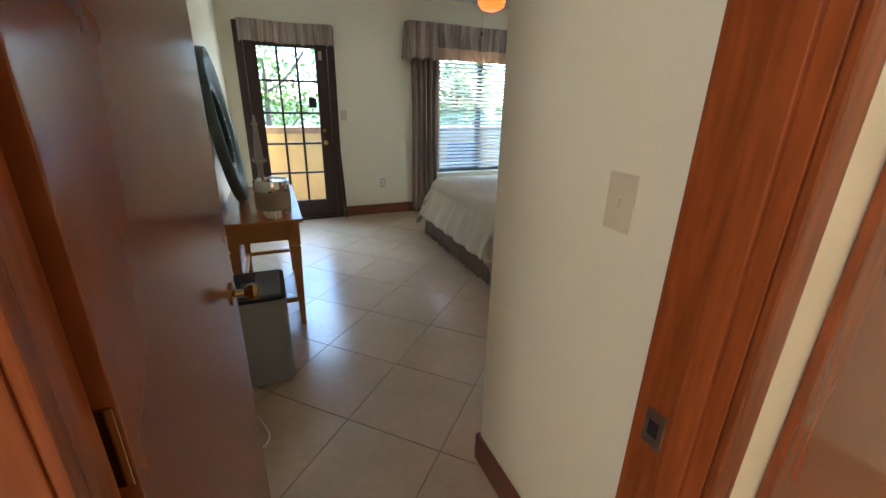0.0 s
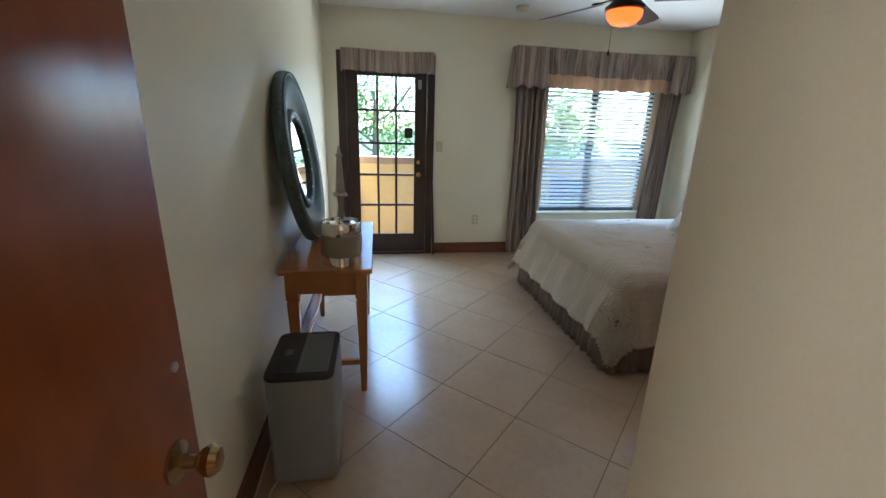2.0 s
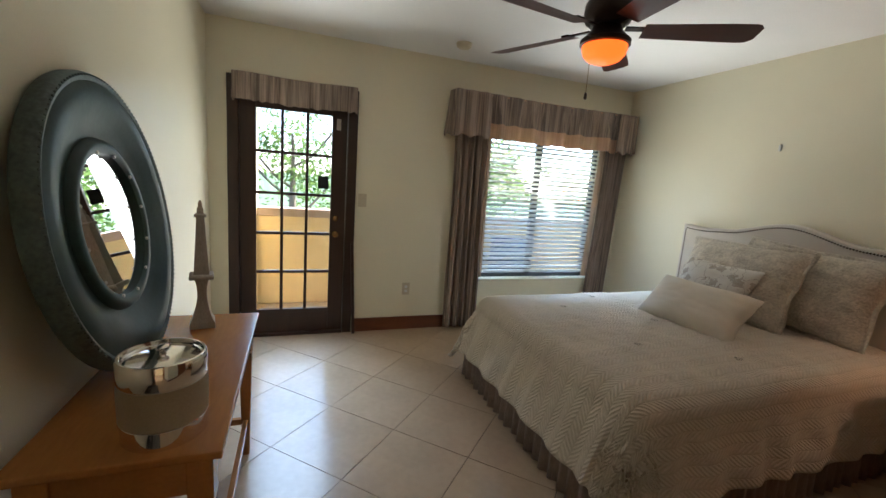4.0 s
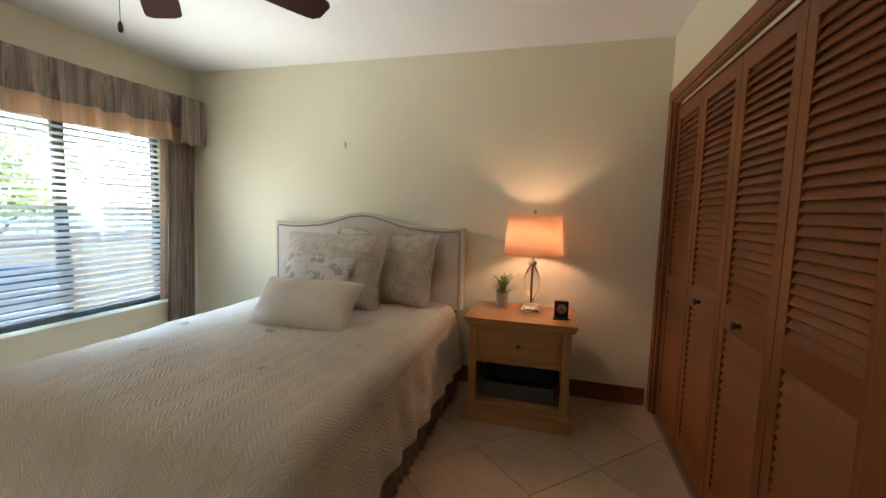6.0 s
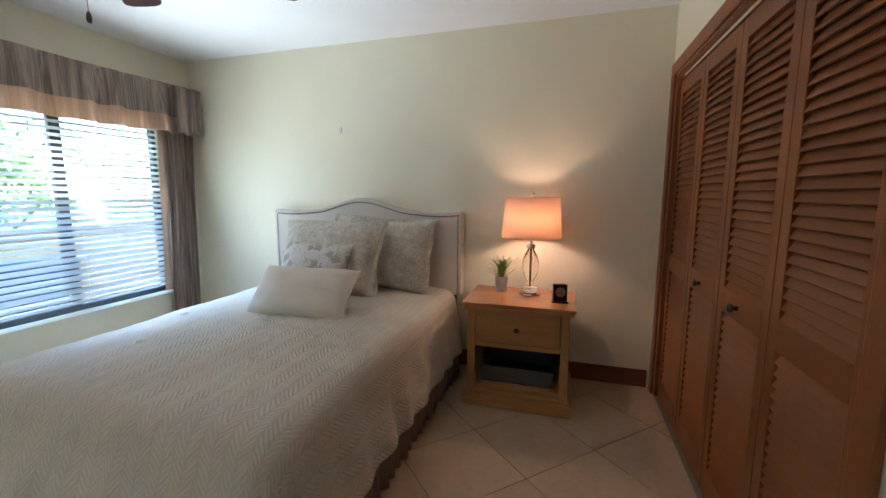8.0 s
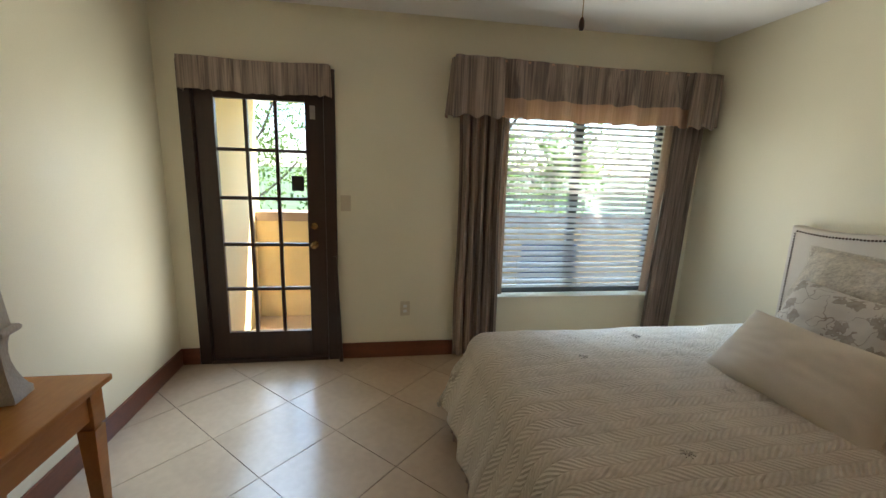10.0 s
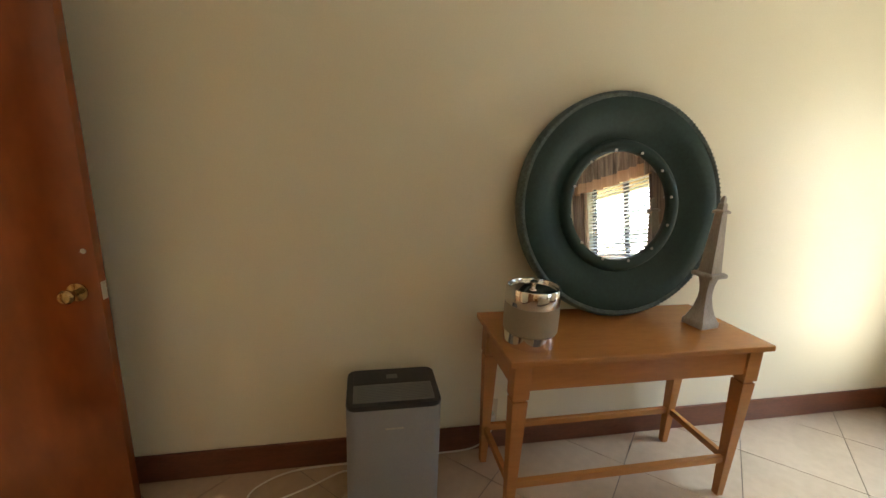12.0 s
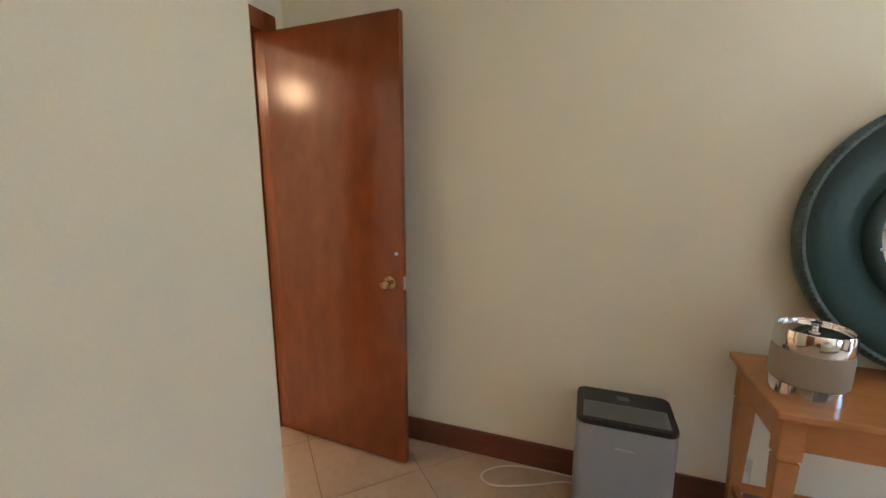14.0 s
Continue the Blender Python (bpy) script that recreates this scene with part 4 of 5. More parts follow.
for y0, y1, x0, x1 in ((NY0 + 0.10, NY1 - 0.10, NX0 + 0.08, NX0 + 0.088), (NY0 + 0.10, NY1 - 0.10, NX1 - 0.068, NX1 - 0.06), (NY0 + 0.10, NY0 + 0.108, NX0 + 0.088, NX1 - 0.068), (NY1 - 0.108, NY1 - 0.10, NX0 + 0.088, NX1 - 0.068)):
    part("tray_side", boxes((x0, x1, y0, y1, 0.1385, 0.235), bevel=0.002), M_ALU, bx)

# ---- lamp, plant and clock on the nightstand ----
lamp = thing("table_lamp", (3.42, 2.075, NZ), 0, "lit table lamp with crystal base and cream drum shade", "lamp")
part("foot", lathe([(0.0, 0.0), (0.062, 0.0), (0.066, 0.006), (0.062, 0.014), (0.050, 0.018), (0.0, 0.019)], 36), M_CHROME, lamp, "chrome foot", smooth=True)
part("disc", lathe([(0.0, 0.020), (0.048, 0.020), (0.052, 0.026), (0.052, 0.042), (0.046, 0.048), (0.022, 0.052), (0.0, 0.052)], 36), M_CRYSTAL, lamp, smooth=True)
part("crystal_body", lathe([(0.0, 0.053), (0.020, 0.053), (0.024, 0.066), (0.018, 0.082), (0.028, 0.100), (0.048, 0.145), (0.056, 0.185), (0.053, 0.225), (0.040, 0.265), (0.026, 0.295), (0.018, 0.312), (0.0, 0.313)], 36), M_CRYSTAL, lamp, "clear crystal baluster", smooth=True)
part("stem", lathe([(0.0, 0.056), (0.005, 0.056), (0.005, 0.308), (0.0, 0.308)], 14), M_BRASS, lamp, "thin metal rod inside the crystal", smooth=True)
part("neck", lathe([(0.0, 0.314), (0.030, 0.314), (0.033, 0.322), (0.030, 0.340), (0.012, 0.345), (0.010, 0.375), (0.018, 0.378), (0.018, 0.420), (0.0, 0.421)], 28), M_CHROME, lamp, smooth=True)
part("rod", lathe([(0.0, 0.421), (0.003, 0.421), (0.003, 0.655), (0.009, 0.658), (0.011, 0.668), (0.006, 0.680), (0.0, 0.682)], 14), M_CHROME, lamp, smooth=True)
sh = part("shade", lathe([(0.192, 0.385), (0.172, 0.645)], 48), M_SHADE, lamp, "warm cream linen drum shade", smooth=True)
thick(sh, 0.002)
for z, r in ((0.386, 0.1925), (0.644, 0.1725)):
    part("trim", lathe([(r - 0.003, z - 0.004), (r + 0.002, z - 0.004), (r + 0.002, z + 0.004), (r - 0.003, z + 0.004), (r - 0.003, z - 0.004)], 48), M_SHADE, sh, smooth=True)
for k in range(3):
    a = k * 2 * math.pi / 3
    part("spider", tube([(0, 0, 0.64), (0.17 * math.cos(a), 0.17 * math.sin(a), 0.64)], 0.0018, 6), M_CHROME, lamp)

plant = thing("potted_plant", (3.47, 2.275, NZ), 0, "small feathery green plant in a grey pot", "plant")
part("pot", lathe([(0.0, 0.0), (0.036, 0.0), (0.044, 0.095), (0.046, 0.10), (0.040, 0.10), (0.037, 0.085), (0.0, 0.083)], 28), M_POT, plant, "pale grey cement pot", smooth=True)
leaves = bmesh.new()
rng = random.Random(4)
for k in range(95):
    a, reach, top = rng.uniform(0, 6.283), rng.uniform(0.02, 0.115), rng.uniform(0.13, 0.235)
    pts = [Vector((0.02 * math.cos(a) * rng.random(), 0.02 * math.sin(a) * rng.random(), 0.085)),
           Vector((reach * 0.45 * math.cos(a), reach * 0.45 * math.sin(a), top * 0.8)), Vector((reach * math.cos(a), reach * math.sin(a), top))]
    run = spline(pts, 5)
    for i, p in enumerate(run[2:], 2):
        for sgn in (-1, 1):
            side = Vector((-math.sin(a), math.cos(a), 0.35 * rng.random())) * sgn * 0.011 * (1 - 0.05 * i)
            fwd = (run[min(i + 1, len(run) - 1)] - run[i - 1]).normalized() * 0.006
            v = [leaves.verts.new(q) for q in (p, p + side * 0.5 + fwd, p + side, p + side * 0.5 - fwd)]
            leaves.faces.new(v)
    q = [leaves.verts.new(p) for p in (run[0] + Vector((0.001, 0, 0)), run[-1], run[0] - Vector((0.001, 0, 0)))]
    leaves.faces.new(q)
tagged(part("foliage", leaves, M_LEAF, plant, "fine feathery green leaves"), kind="stuff")

clock = thing("desk_clock", (3.27, 1.88, NZ), 12, "small square dark desk clock", "clock")
part("case", boxes((-0.018, 0.018, -0.042, 0.042, 0.0, 0.115), bevel=0.004), M_BRONZE, clock)
part("foot", boxes((-0.028, 0.028, -0.05, 0.05, 0.0, 0.010), bevel=0.002), M_BRONZE, clock)
dial = part("dial", lathe([(0.0, 0.0), (0.030, 0.0), (0.030, 0.002), (0.0, 0.002)], 32), M_STEEL, clock, "worn metal dial", smooth=True)
dial.matrix_local = pose(-0.019, 0, 0.068, 0, -90, 0)
for ang, ln in ((20, 0.022), (130, 0.016)):
    hd = part("clock_pointer", boxes((-0.0015, 0.0015, 0.0, ln, 0.002, 0.003)), M_BLACK, dial)
    hd.matrix_local = pose(0, 0, 0, 0, 0, ang)

# ---- console table ----
TX0, TX1, TY0, TY1, TZ = -0.265, 0.18, 2.58, 3.65, 0.72
tb = thing("console_table", (0, 0, 0), 0, "honey-brown wooden console table with tapered legs", "table")
part("tabletop", boxes((TX0, TX1, TY0, TY1, TZ - 0.024, TZ), bevel=0.006), M_TABLE, tb)
part("apron", boxes((TX0 + 0.035, TX0 + 0.055, TY0 + 0.085, TY1 - 0.085, TZ - 0.135, TZ - 0.025), bevel=0.002), M_TABLE, tb)
part("apron", boxes((TX1 - 0.055, TX1 - 0.035, TY0 + 0.085, TY1 - 0.085, TZ - 0.135, TZ - 0.025), bevel=0.002), M_TABLE, tb)
part("apron", boxes((TX0 + 0.085, TX1 - 0.085, TY0 + 0.035, TY0 + 0.055, TZ - 0.135, TZ - 0.025), bevel=0.002), M_TABLE, tb)
part("apron", boxes((TX0 + 0.085, TX1 - 0.085, TY1 - 0.055, TY1 - 0.035, TZ - 0.135, TZ - 0.025), bevel=0.002), M_TABLE, tb)
for cx in (TX0 + 0.055, TX1 - 0.055):
    for cy in (TY0 + 0.055, TY1 - 0.055):
        lg = part("leg", tapered(cx, cy, 0.0, 0.545, 0.015, 0.029), M_TABLE, tb)
        part("leg_block", tapered(cx, cy, 0.556, TZ - 0.025, 0.031, 0.031), M_TABLE, lg)
        part("leg_collar", tapered(cx, cy, 0.5455, 0.5555, 0.022, 0.022, 0.001), M_TABLE, lg)
for cx in (TX0 + 0.055, TX1 - 0.055):
    part("stretcher", boxes((cx - 0.011, cx + 0.011, TY0 + 0.075, TY1 - 0.075, 0.165, 0.195), bevel=0.003), M_TABLE, tb)
for cy in (TY0 + 0.055, TY1 - 0.055):
    part("stretcher", boxes((TX0 + 0.076, TX1 - 0.076, cy - 0.011, cy + 0.011, 0.165, 0.195), bevel=0.003), M_TABLE, tb)

# ---- round mirror leaning on the wall ----
R = 0.475
mirror = thing("round_mirror", label="large round mirror in a dark green studded metal frame", category="mirror")
mirror.matrix_world = pose(-0.175, 3.18, TZ + 0.004, 0, -7.5, 0) @ Matrix.Translation((0, 0, R)) @ pose(0, 0, 0, 0, 90, 0)
part("frame_dish", lathe([(0.235, 0.002), (0.300, 0.010), (0.340, 0.026), (0.385, 0.046), (0.425, 0.052), (0.448, 0.046), (0.448, 0.0), (0.235, -0.010), (0.235, 0.002)], 96), M_GREEN, mirror, "dark green dished frame", smooth=True)
part("outer_rim", lathe([(0.446, -0.004), (R - 0.004, -0.004), (R, 0.006), (R, 0.030), (R - 0.006, 0.044), (0.460, 0.051), (0.449, 0.047), (0.446, -0.004)], 96), M_GREENRIM, mirror, "worn rim with hammered edge", smooth=True)
part("inner_ring", lathe([(0.230, 0.001), (0.233, 0.020), (0.243, 0.028), (0.262, 0.030), (0.276, 0.022), (0.282, 0.009), (0.262, 0.004), (0.230, 0.001)], 96), M_GREEN, mirror, smooth=True)
part("glass", lathe([(0.0, 0.006), (0.2335, 0.006), (0.2335, 0.0), (0.0, 0.0)], 96), M_MIRROR, mirror, "clear mirror glass")
bolt_bm = lathe([(0.0, 0.0), (0.006, 0.0), (0.006, 0.004), (0.003, 0.006), (0.0, 0.006)], 12)
bm0 = bpy.data.meshes.new("bolt")
bolt_bm.to_mesh(bm0)
bolt_bm.free()
bm0.materials.append(M_STEEL)
for k in range(12):
    a = 2 * math.pi * (k + 0.35) / 12
    o = new("bolt", bm0)
    o.parent = mirror
    o.matrix_local = Matrix.Translation((0.238 * math.cos(a), 0.238 * math.sin(a), 0.0245))
studs = bmesh.new()
for k in range(150):
    a = 2 * math.pi * k / 150
    bmesh.ops.create_icosphere(studs, subdivisions=1, radius=0.0042, matrix=Matrix.Translation((0.4635 * math.cos(a), 0.4635 * math.sin(a), 0.0495)))
tagged(part("studs", studs, M_GREENRIM, mirror, "ring of small hammered studs"), kind="stuff")

# ---- ice bucket ----
bk = thing("ice_bucket", (0.03, 2.70, TZ), 0, "silver ice bucket with lid and beige leather band", "ice bucket")
part("base_ring", lathe([(0.0000, 0.0000), (0.0930, 0.0000), (0.0967, 0.0037), (0.0967, 0.0506), (0.0939, 0.0534), (0.0000, 0.0534)], 48), M_CHROME, bk, smooth=True)
part("band", lathe([(0.0930, 0.0538), (0.0990, 0.0552), (0.1000, 0.0920), (0.1000, 0.1380), (0.0981, 0.1546), (0.0930, 0.1555)], 48), M_LEATHER, bk, "beige leather band", smooth=True)
part("collar", lathe([(0.0837, 0.1559), (0.0967, 0.1559), (0.0986, 0.1592), (0.0986, 0.2134), (0.0958, 0.2190), (0.0911, 0.2190), (0.0893, 0.2070), (0.0837, 0.2042), (0.0837, 0.1559)], 48), M_CHROME, bk, smooth=True)
lid = part("lid", lathe([(0.0000, 0.2033), (0.0832, 0.2033), (0.0832, 0.2079), (0.0558, 0.2125), (0.0149, 0.2153), (0.0000, 0.2153)], 48), M_CHROME, bk, "polished metal lid", smooth=True)
part("lid_knob", lathe([(0.0000, 0.2157), (0.0084, 0.2157), (0.0074, 0.2236), (0.0149, 0.2291), (0.0149, 0.2346), (0.0000, 0.2374)], 20), M_CHROME, lid, smooth=True)

# ---- wooden finial ornament ----
ob_ = thing("finial_ornament", (-0.035, 3.50, TZ), 10, "weathered grey wooden finial ornament", "ornament")


def square_turning(profile):
    bm = bmesh.new()
    rings = [[bm.verts.new((a * r * 0.72, b * r * 0.72, z)) for a, b in ((-1, -1), (1, -1), (1, 1), (-1, 1))] for r, z in profile]
    bm.faces.new(rings[0][::-1])
    bm.faces.new(rings[-1])
    for a, b in zip(rings, rings[1:]):
        for k in range(4):
            j = (k + 1) % 4
            bm.faces.new((a[k], a[j], b[j], b[k]))
    return bm


part("base", square_turning([(0.066, 0.0), (0.066, 0.022), (0.058, 0.030), (0.046, 0.052), (0.034, 0.085), (0.026, 0.120), (0.024, 0.150), (0.027, 0.180), (0.034, 0.206), (0.040, 0.214)]), M_OBELISK, ob_, smooth=True)
part("collar", square_turning([(0.060, 0.2145), (0.064, 0.220), (0.064, 0.228), (0.058, 0.234)]), M_OBELISK, ob_)
part("spire", square_turning([(0.041, 0.2345), (0.039, 0.250), (0.021, 0.470), (0.020, 0.478)]), M_OBELISK, ob_)
part("cap", square_turning([(0.032, 0.4785), (0.032, 0.488), (0.017, 0.494), (0.016, 0.515), (0.010, 0.522), (0.011, 0.535), (0.004, 0.548)]), M_OBELISK, ob_)

# ---- portable air conditioner ----
ac = thing("portable_dehumidifier", (-0.09, 2.205, 0.0), 0, "grey upright portable dehumidifier with black top panel", "dehumidifier")
AW, AD, AH = 0.127, 0.175, 0.50


def round_box(hx, hy, r, z0, z1, n=6, top=1.0):
    bm = bmesh.new()
    pts = []
    for cx, cy, a0 in ((hx - r, hy - r, 0), (-hx + r, hy - r, 90), (-hx + r, -hy + r, 180), (hx - r, -hy + r, 270)):
        for k in range(n + 1):
            a = radians(a0 + 90 * k / n)
            pts.append((cx + r * math.cos(a), cy + r * math.sin(a)))
    lo = [bm.verts.new((x * 0.985, y * 0.985, z0)) for x, y in pts]
    mid = [bm.verts.new((x, y, z0 + 0.01)) for x, y in pts]
    hi = [bm.verts.new((x * top, y * top, z1)) for x, y in pts]
    bm.faces.new(lo[::-1])
    bm.faces.new(hi)
    for a, b in ((lo, mid), (mid, hi)):
        for k in range(len(pts)):
            j = (k + 1) % len(pts)
            bm.faces.new((a[k], a[j], b[j], b[k]))
    return bm


part("body", round_box(AW, AD, 0.035, 0.022, AH - 0.020), M_GREY, ac, "matt grey plastic body", smooth=True)
part("top_rim", round_box(AW + 0.001, AD + 0.001, 0.036, AH - 0.0195, AH, top=0.985), M_BLACK, ac, "black plastic rim", smooth=True)
part("control_panel", boxes((-0.105, -0.012, -0.150, 0.150, AH - 0.001, AH + 0.0035), bevel=0.002), M_BLACK, ac)
part("air_grille", boxes((-0.010, 0.105, -0.150, 0.150, AH - 0.001, AH + 0.003), bevel=0.004), M_SILVER, ac, "silver grey outlet panel")
for k in range(9):
    part("grille_slot", boxes((0.008 + k * 0.0105, 0.0105 + k * 0.0105, -0.135, 0.135, AH + 0.0031, AH + 0.0036)), M_ALU, ac)
part("display", boxes((-0.075, -0.045, -0.022, 0.022, AH + 0.0036, AH + 0.0046), bevel=0.0004), M_SILVER, ac)
part("badge", boxes((AW - 0.001, AW + 0.0012, -0.034, 0.034, 0.398, 0.405)), M_STEEL, ac, "thin metal maker's badge")
for sx in (-1, 1):
    for sy in (-1, 1):
        wl = part("caster", lathe([(0.0, -0.008), (0.011, -0.008), (0.012, -0.005), (0.012, 0.005), (0.011, 0.008), (0.0, 0.008)], 16), M_BLACK, ac, smooth=True)
        wl.matrix_local = pose(sx * 0.085, sy * 0.13, 0.012, 90, 0, 90)
cord = thing("power_cord", (0, 0, 0), 0, "thin cream power cord lying on the tiles", "cable")
part("cable", tube(spline([(-0.20, 2.03, 0.03), (-0.22, 1.98, 0.006), (-0.16, 1.86, 0.004), (-0.10, 1.70, 0.004), (-0.13, 1.63, 0.004), (-0.20, 1.66, 0.004), (-0.265, 1.80, 0.004), (-0.275, 2.1, 0.004), (-0.277, 2.40, 0.006), (-0.272, 2.60, 0.02), (-0.262, 2.68, 0.10), (-0.268, 2.685, 0.165)], 8), 0.0038, 8), M_CABLE, cord)
part("plug", boxes((-0.294, -0.255, 2.670, 2.700, 0.165, 0.20), bevel=0.004), M_WHITE, cord, "white plug")

# ---- ceiling fan ----
fan = thing("ceiling_fan", (1.75, 3.30, 0), 0, "dark bronze ceiling fan with five blades and lit amber bowl", "ceiling fan")
part("canopy", lathe([(0.0, H - 0.001), (0.072, H - 0.001), (0.070, H - 0.03), (0.040, H - 0.065), (0.018, H - 0.075), (0.0, H - 0.075)], 36), M_BRONZE, fan, smooth=True)
part("downrod", lathe([(0.0, 2.36), (0.013, 2.36), (0.013, H - 0.074), (0.0, H - 0.074)], 16), M_BRONZE, fan, smooth=True)
part("motor_housing", lathe([(0.0, 2.365), (0.045, 2.362), (0.090, 2.345), (0.112, 2.315), (0.115, 2.270), (0.105, 2.235), (0.080, 2.215), (0.0, 2.214)], 48), M_BRONZE, fan, smooth=True)
part("switch_housing", lathe([(0.0, 2.213), (0.068, 2.213), (0.075, 2.19), (0.100, 2.165), (0.118, 2.150), (0.118, 2.130), (0.108, 2.126), (0.0, 2.126)], 48), M_BRONZE, fan, smooth=True)
part("light_bowl", lathe([(0.106, 2.1255), (0.106, 2.110), (0.098, 2.085), (0.078, 2.062), (0.045, 2.048), (0.0, 2.044)], 48), M_BOWL, fan, "glowing amber glass bowl", smooth=True)
BL_IN, BL_OUT = 0.165, 0.675


def blade_at(side):
    def f(u, v):
        r = BL_IN + u * (BL_OUT - BL_IN)
        w = 0.056 + 0.016 * min(1.0, u * 1.4)
        if u > 0.93:
            w -= 0.030 * ((u - 0.93) / 0.07) ** 2
        s = 2 * v - 1
        return (r, s * w, -s * w * 0.22 + side * 0.003)
    return f


for k in range(5):
    ang = 116 - 72 * k
    bm = sheet(24, 6, blade_at(0))
    bmesh.ops.solidify(bm, geom=list(bm.faces), thickness=0.006)
    bl = part("blade", bm, M_BLADE, fan, "dark reddish wooden blade")
    bl.matrix_local = pose(0, 0, 2.198, 0, 0, ang)
    br = part("blade_iron", boxes((0.085, 0.215, -0.016, 0.016, -0.004, 0.004), (0.185, 0.225, -0.036, 0.036, -0.0045, 0.0045), bevel=0.002), M_BRONZE, bl)
    br.matrix_local = pose(0, 0, 0.010, -12, 0, 0)
pc = part("pull_chain", tube([(-0.06, 0.02, 2.13), (-0.062, 0.02, 2.02), (-0.062, 0.02, 1.905)], 0.0014, 6), M_BRASS, fan)
part("fob", lathe([(0.0, 1.872), (0.005, 1.873), (0.008, 1.882), (0.007, 1.897), (0.003, 1.907), (0.0, 1.908)], 14), M_DARK, pc, smooth=True).matrix_local = Matrix.Translation((-0.062, 0.02, 0))

# ---- balcony and the garden ----
PY = 6.30
tagged(link("balcony_floor", boxes((-0.45, 8.15, W0 - 0.02, PY + 0.15, -0.16, -0.06)), M_PATIO), "tan balcony floor", "balcony floor", kind="structure")
tagged(link("balcony_parapet", boxes((-0.05, 8.15, PY, PY + 0.15, -0.06, 0.92)), M_STUCCO), "yellow stucco balcony parapet", "parapet", kind="structure")
tagged(link("balcony_parapet_cap", boxes((-0.05, 8.15, PY - 0.02, PY + 0.17, 0.921, 1.01), bevel=0.008), M_CAP), "tan masonry cap on the balcony parapet", "parapet cap", kind="structure")
tagged(link("balcony_wall", boxes((-0.45, -0.05, W0, PY + 0.15, -0.06, 2.75)), M_STUCCO), "yellow stucco side wall of the balcony", "wall", kind="structure")
tagged(link("balcony_wall_far", boxes((8.0, 8.15, W0, PY - 0.001, -0.06, 1.0)), M_STUCCO), "low yellow stucco end wall of the balcony", "wall", kind="structure")
tagged(link("balcony_beam", boxes((-0.05, 8.15, PY, PY + 0.15, 2.05, 2.35)), M_STUCCO), "yellow stucco beam over the balcony", "beam", kind="structure")
tagged(link("balcony_roof", boxes((-0.5, 8.3, W0, PY + 0.25, 2.36, 2.46)), M_STUCCO), "yellow stucco soffit over the balcony", "roof", kind="structure")
pch = thing("patio_chair", (2.75, 5.85, -0.06), 160, "blue sling patio chair on the balcony", "chair")
part("seat", boxes((-0.24, 0.24, -0.22, 0.22, 0.40, 0.425), bevel=0.008), M_CHAIR, pch)
bk2 = part("backrest", boxes((-0.24, 0.24, 0.0, 0.022, 0.0, 0.50), bevel=0.008), M_CHAIR, pch)
bk2.matrix_local = pose(0, 0.21, 0.43, -14, 0, 0)
for sx in (-0.25, 0.25):
    for sy in (-0.2, 0.2):
        part("leg", tube([(sx, sy, 0.0), (sx, sy, 0.43)], 0.012, 10), M_ALU, pch)
    part("armrest", boxes((sx - 0.02, sx + 0.02, -0.22, 0.26, 0.62, 0.64), bevel=0.006), M_ALU, pch)
    part("arm_post", tube([(sx, -0.19, 0.43), (sx, -0.19, 0.62)], 0.011, 10), M_ALU, pch)
tagged(link("ground", boxes((-300, 300, W0 - 0.03, 600, -3.2, -3.0)), M_GRASS), "sunlit lawn reaching the horizon", "lawn", kind="structure")


def tree(x, y, h, spread_r, seed):
    rg = random.Random(seed)
    t = thing("tree", (x, y, -3.0), 0, "broad leafy green garden tree", "tree", "garden trees")
    bmt = lathe([(0.0, 0.0), (0.26, 0.0), (0.19, 0.4), (0.15, h * 0.4), (0.07, h * 0.75), (0.0, h * 0.8)], 12)
    part("trunk", bmt, M_BARK, t, smooth=True)
    for k in range(6):
        a, z = k * 1.05 + rg.random(), h * (0.35 + 0.06 * k)
        e = Vector((spread_r * 0.7 * math.cos(a), spread_r * 0.7 * math.sin(a), z + h * 0.22))
        part("limb", tube(spline([(0, 0, z), e * 0.5 + Vector((0, 0, z * 0.45)), e], 5), 0.05, 7), M_BARK, t)
    bmc = bmesh.new()
    clumps = [(rg.gauss(0, spread_r * 0.5), rg.gauss(0, spread_r * 0.5), h * 0.68 + rg.gauss(0, h * 0.15), rg.uniform(0.5, 1.1)) for _ in range(46)]
    for cx, cy, cz, cr in clumps:
        for _ in range(60):
            d = Vector((rg.gauss(0, 1), rg.gauss(0, 1), rg.gauss(0, 0.8))).normalized() * cr * rg.uniform(0.5, 1.0)
            p = Vector((cx, cy, cz)) + d
            u = Vector((rg.gauss(0, 1), rg.gauss(0, 1), rg.gauss(0, 1))).normalized()
            w = u.cross(Vector((0.3, 0.5, 0.8))).normalized()
            s = rg.uniform(0.07, 0.14)
            bmc.faces.new([bmc.verts.new(p + q) for q in (u * s, w * s * 0.5, -u * s, -w * s * 0.5)])
    tagged(part("crown", bmc, M_TREE, t, "uneven crown of small leaves"), kind="stuff")


tree(0.2, 19.0, 7.0, 2.4, 11)
tree(4.6, 17.0, 7.6, 2.6, 12)
tree(-4.5, 22.0, 8.0, 2.8, 13)
tree(9.5, 21.0, 7.0, 2.6, 14)

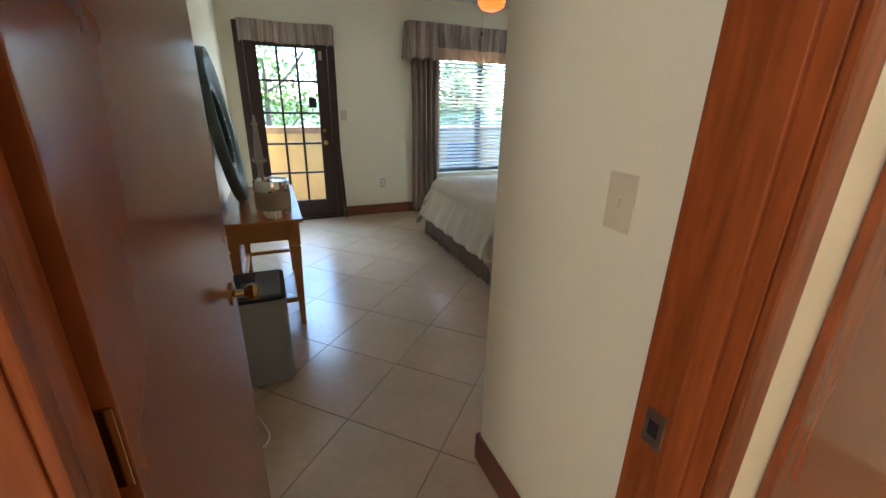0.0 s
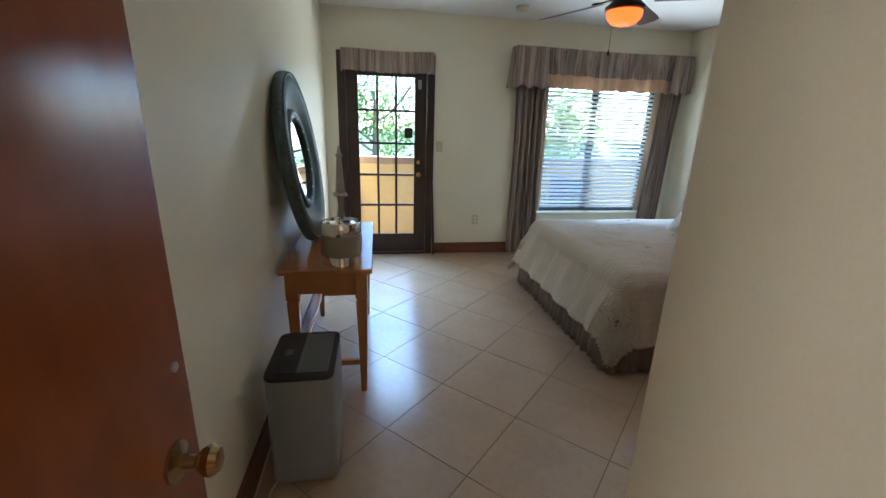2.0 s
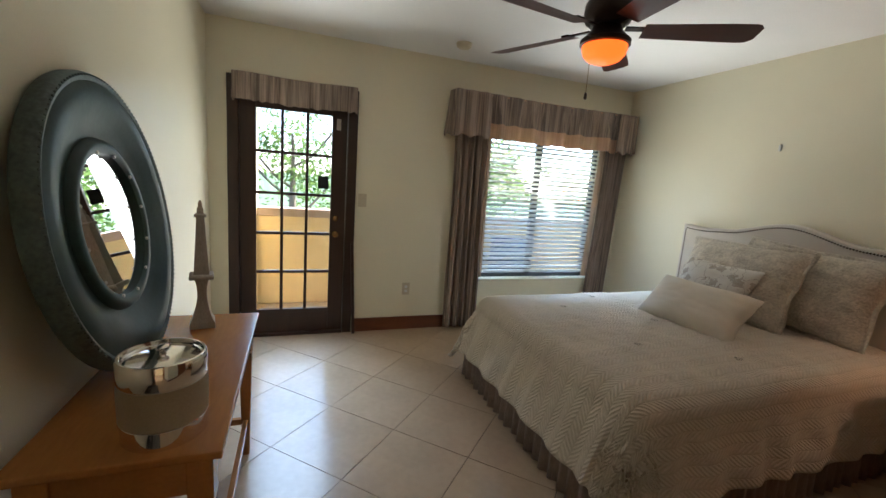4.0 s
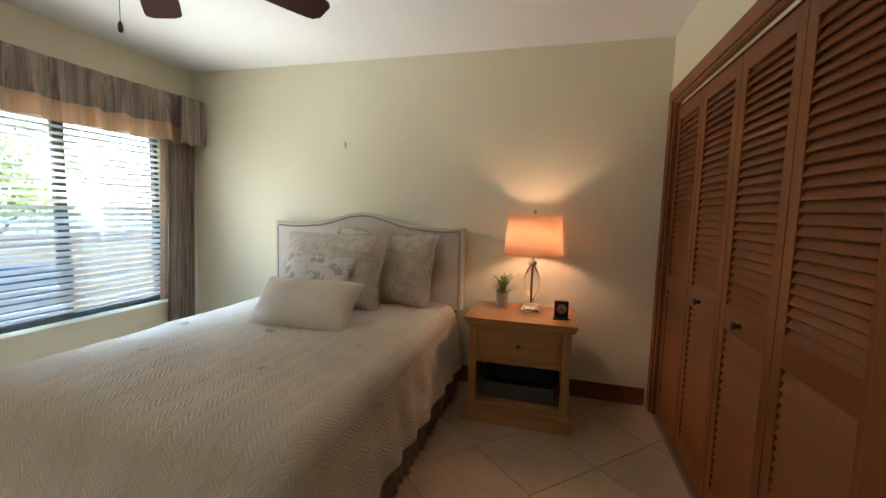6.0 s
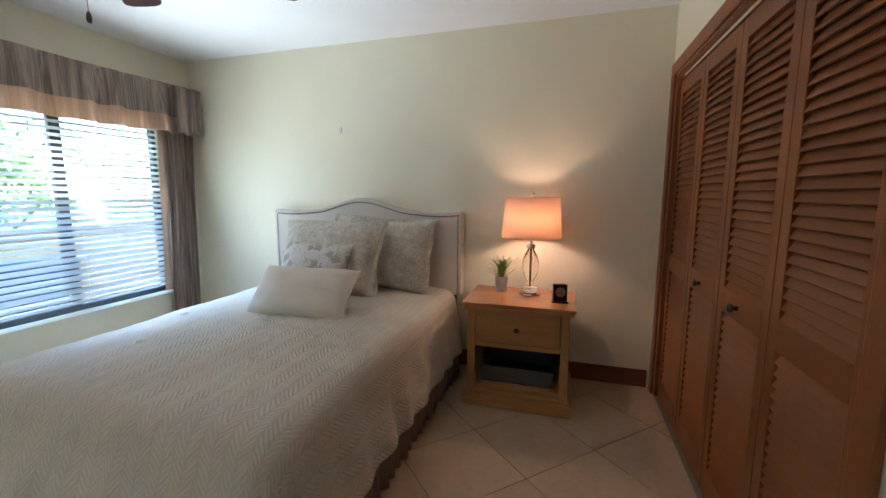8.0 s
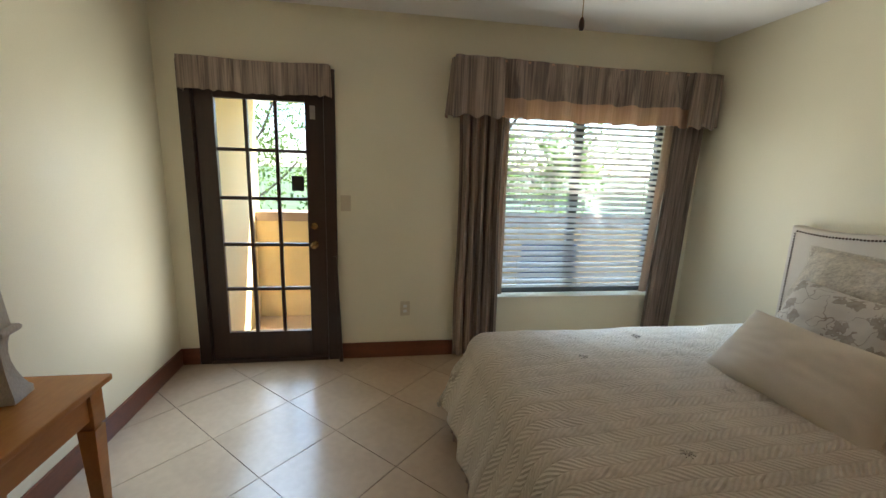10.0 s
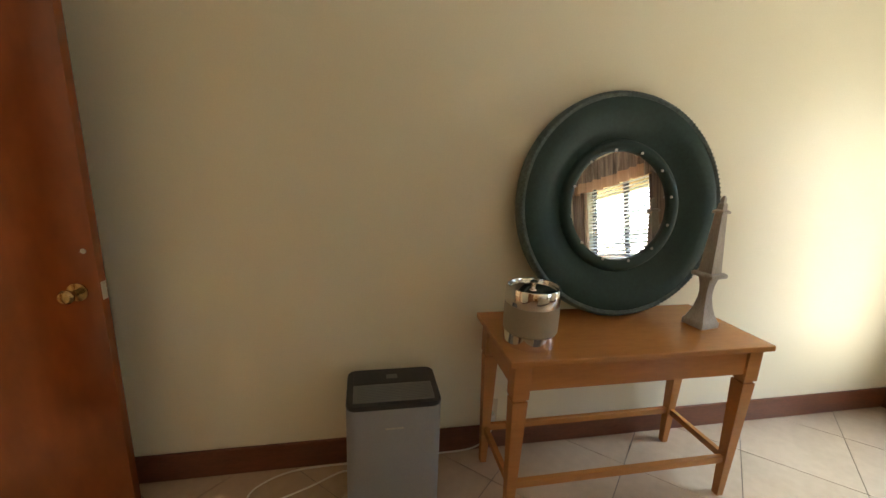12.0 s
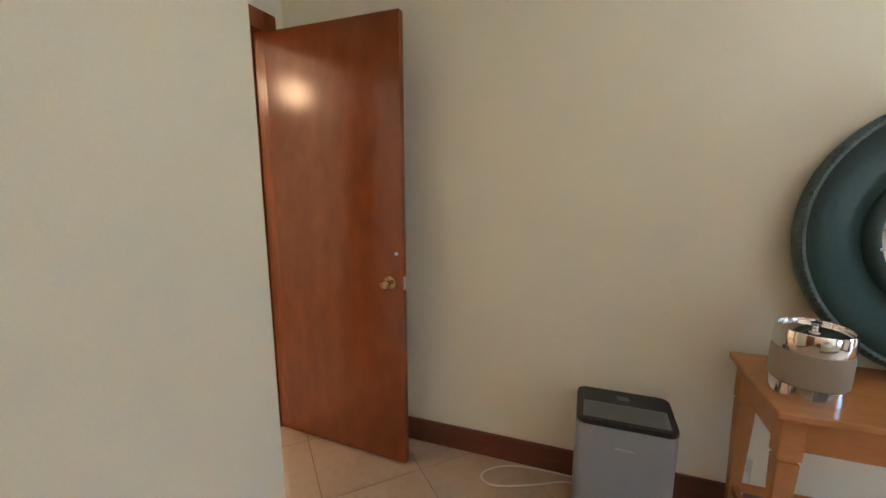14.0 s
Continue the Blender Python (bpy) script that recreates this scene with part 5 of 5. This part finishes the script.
# ---- floor tiles ----
TA, TB, TD = 0.562, 1.991, 0.65
REGIONS = [(X0, X1, Y0, Y1), (X0, BX, EY1, Y0), (DX0 - 0.03, DX1 + 0.03, EY0, EY1), (-4.1, 2.2, -1.36, EY0), (-1.67, 2.2, -2.8, -1.36)]
JOINT = 0.004


def clip(poly, axis, limit, keep_less):
    out = []
    for k in range(len(poly)):
        p, q = poly[k], poly[(k + 1) % len(poly)]
        a = (limit - p[axis]) if keep_less else (p[axis] - limit)
        b = (limit - q[axis]) if keep_less else (q[axis] - limit)
        if a >= 0:
            out.append(p)
        if (a >= 0) != (b >= 0):
            t = a / (a - b)
            out.append((p[0] + (q[0] - p[0]) * t, p[1] + (q[1] - p[1]) * t))
    return out


def tile_mesh(polys):
    bm = bmesh.new()
    for poly in polys:
        n = len(poly)
        lo = [bm.verts.new((x, y, -0.006)) for x, y in poly]
        hi = [bm.verts.new((x, y, 0.0)) for x, y in poly]
        bm.faces.new(hi)
        for k in range(n):
            j = (k + 1) % n
            bm.faces.new((lo[k], lo[j], hi[j], hi[k]))
    me = bpy.data.meshes.new("tile")
    bm.to_mesh(me)
    bm.free()
    me.materials.append(M_TILE)
    return me


hd_ = TD / 2 - JOINT * 0.71
whole = tile_mesh([[(-hd_, 0), (0, -hd_), (hd_, 0), (0, hd_)]])
for i in range(-16, 11):
    for j in range(-16, 11):
        if (i + j) % 2 == 0:
            continue
        cx, cy = TA + TD * i / 2, TB + TD * j / 2
        diamond = [(cx - hd_, cy), (cx, cy - hd_), (cx + hd_, cy), (cx, cy + hd_)]
        pieces = []
        for x0, x1, y0, y1 in REGIONS:
            p = diamond
            for axis, limit, less in ((0, x0, False), (0, x1, True), (1, y0, False), (1, y1, True)):
                p = clip(p, axis, limit, less) if p else p
            if len(p) >= 3:
                area = abs(sum(p[k][0] * p[(k + 1) % len(p)][1] - p[(k + 1) % len(p)][0] * p[k][1] for k in range(len(p)))) / 2
                if area > 1e-4:
                    pieces.append((area, [(x - cx, y - cy) for x, y in p]))
        if not pieces:
            continue
        full = any(a > 2 * hd_ * hd_ - 1e-5 for a, _ in pieces)
        t = new("tile", whole if full else tile_mesh([p for _, p in pieces]))
        t.parent = floor
        t.location = (cx, cy, 0)
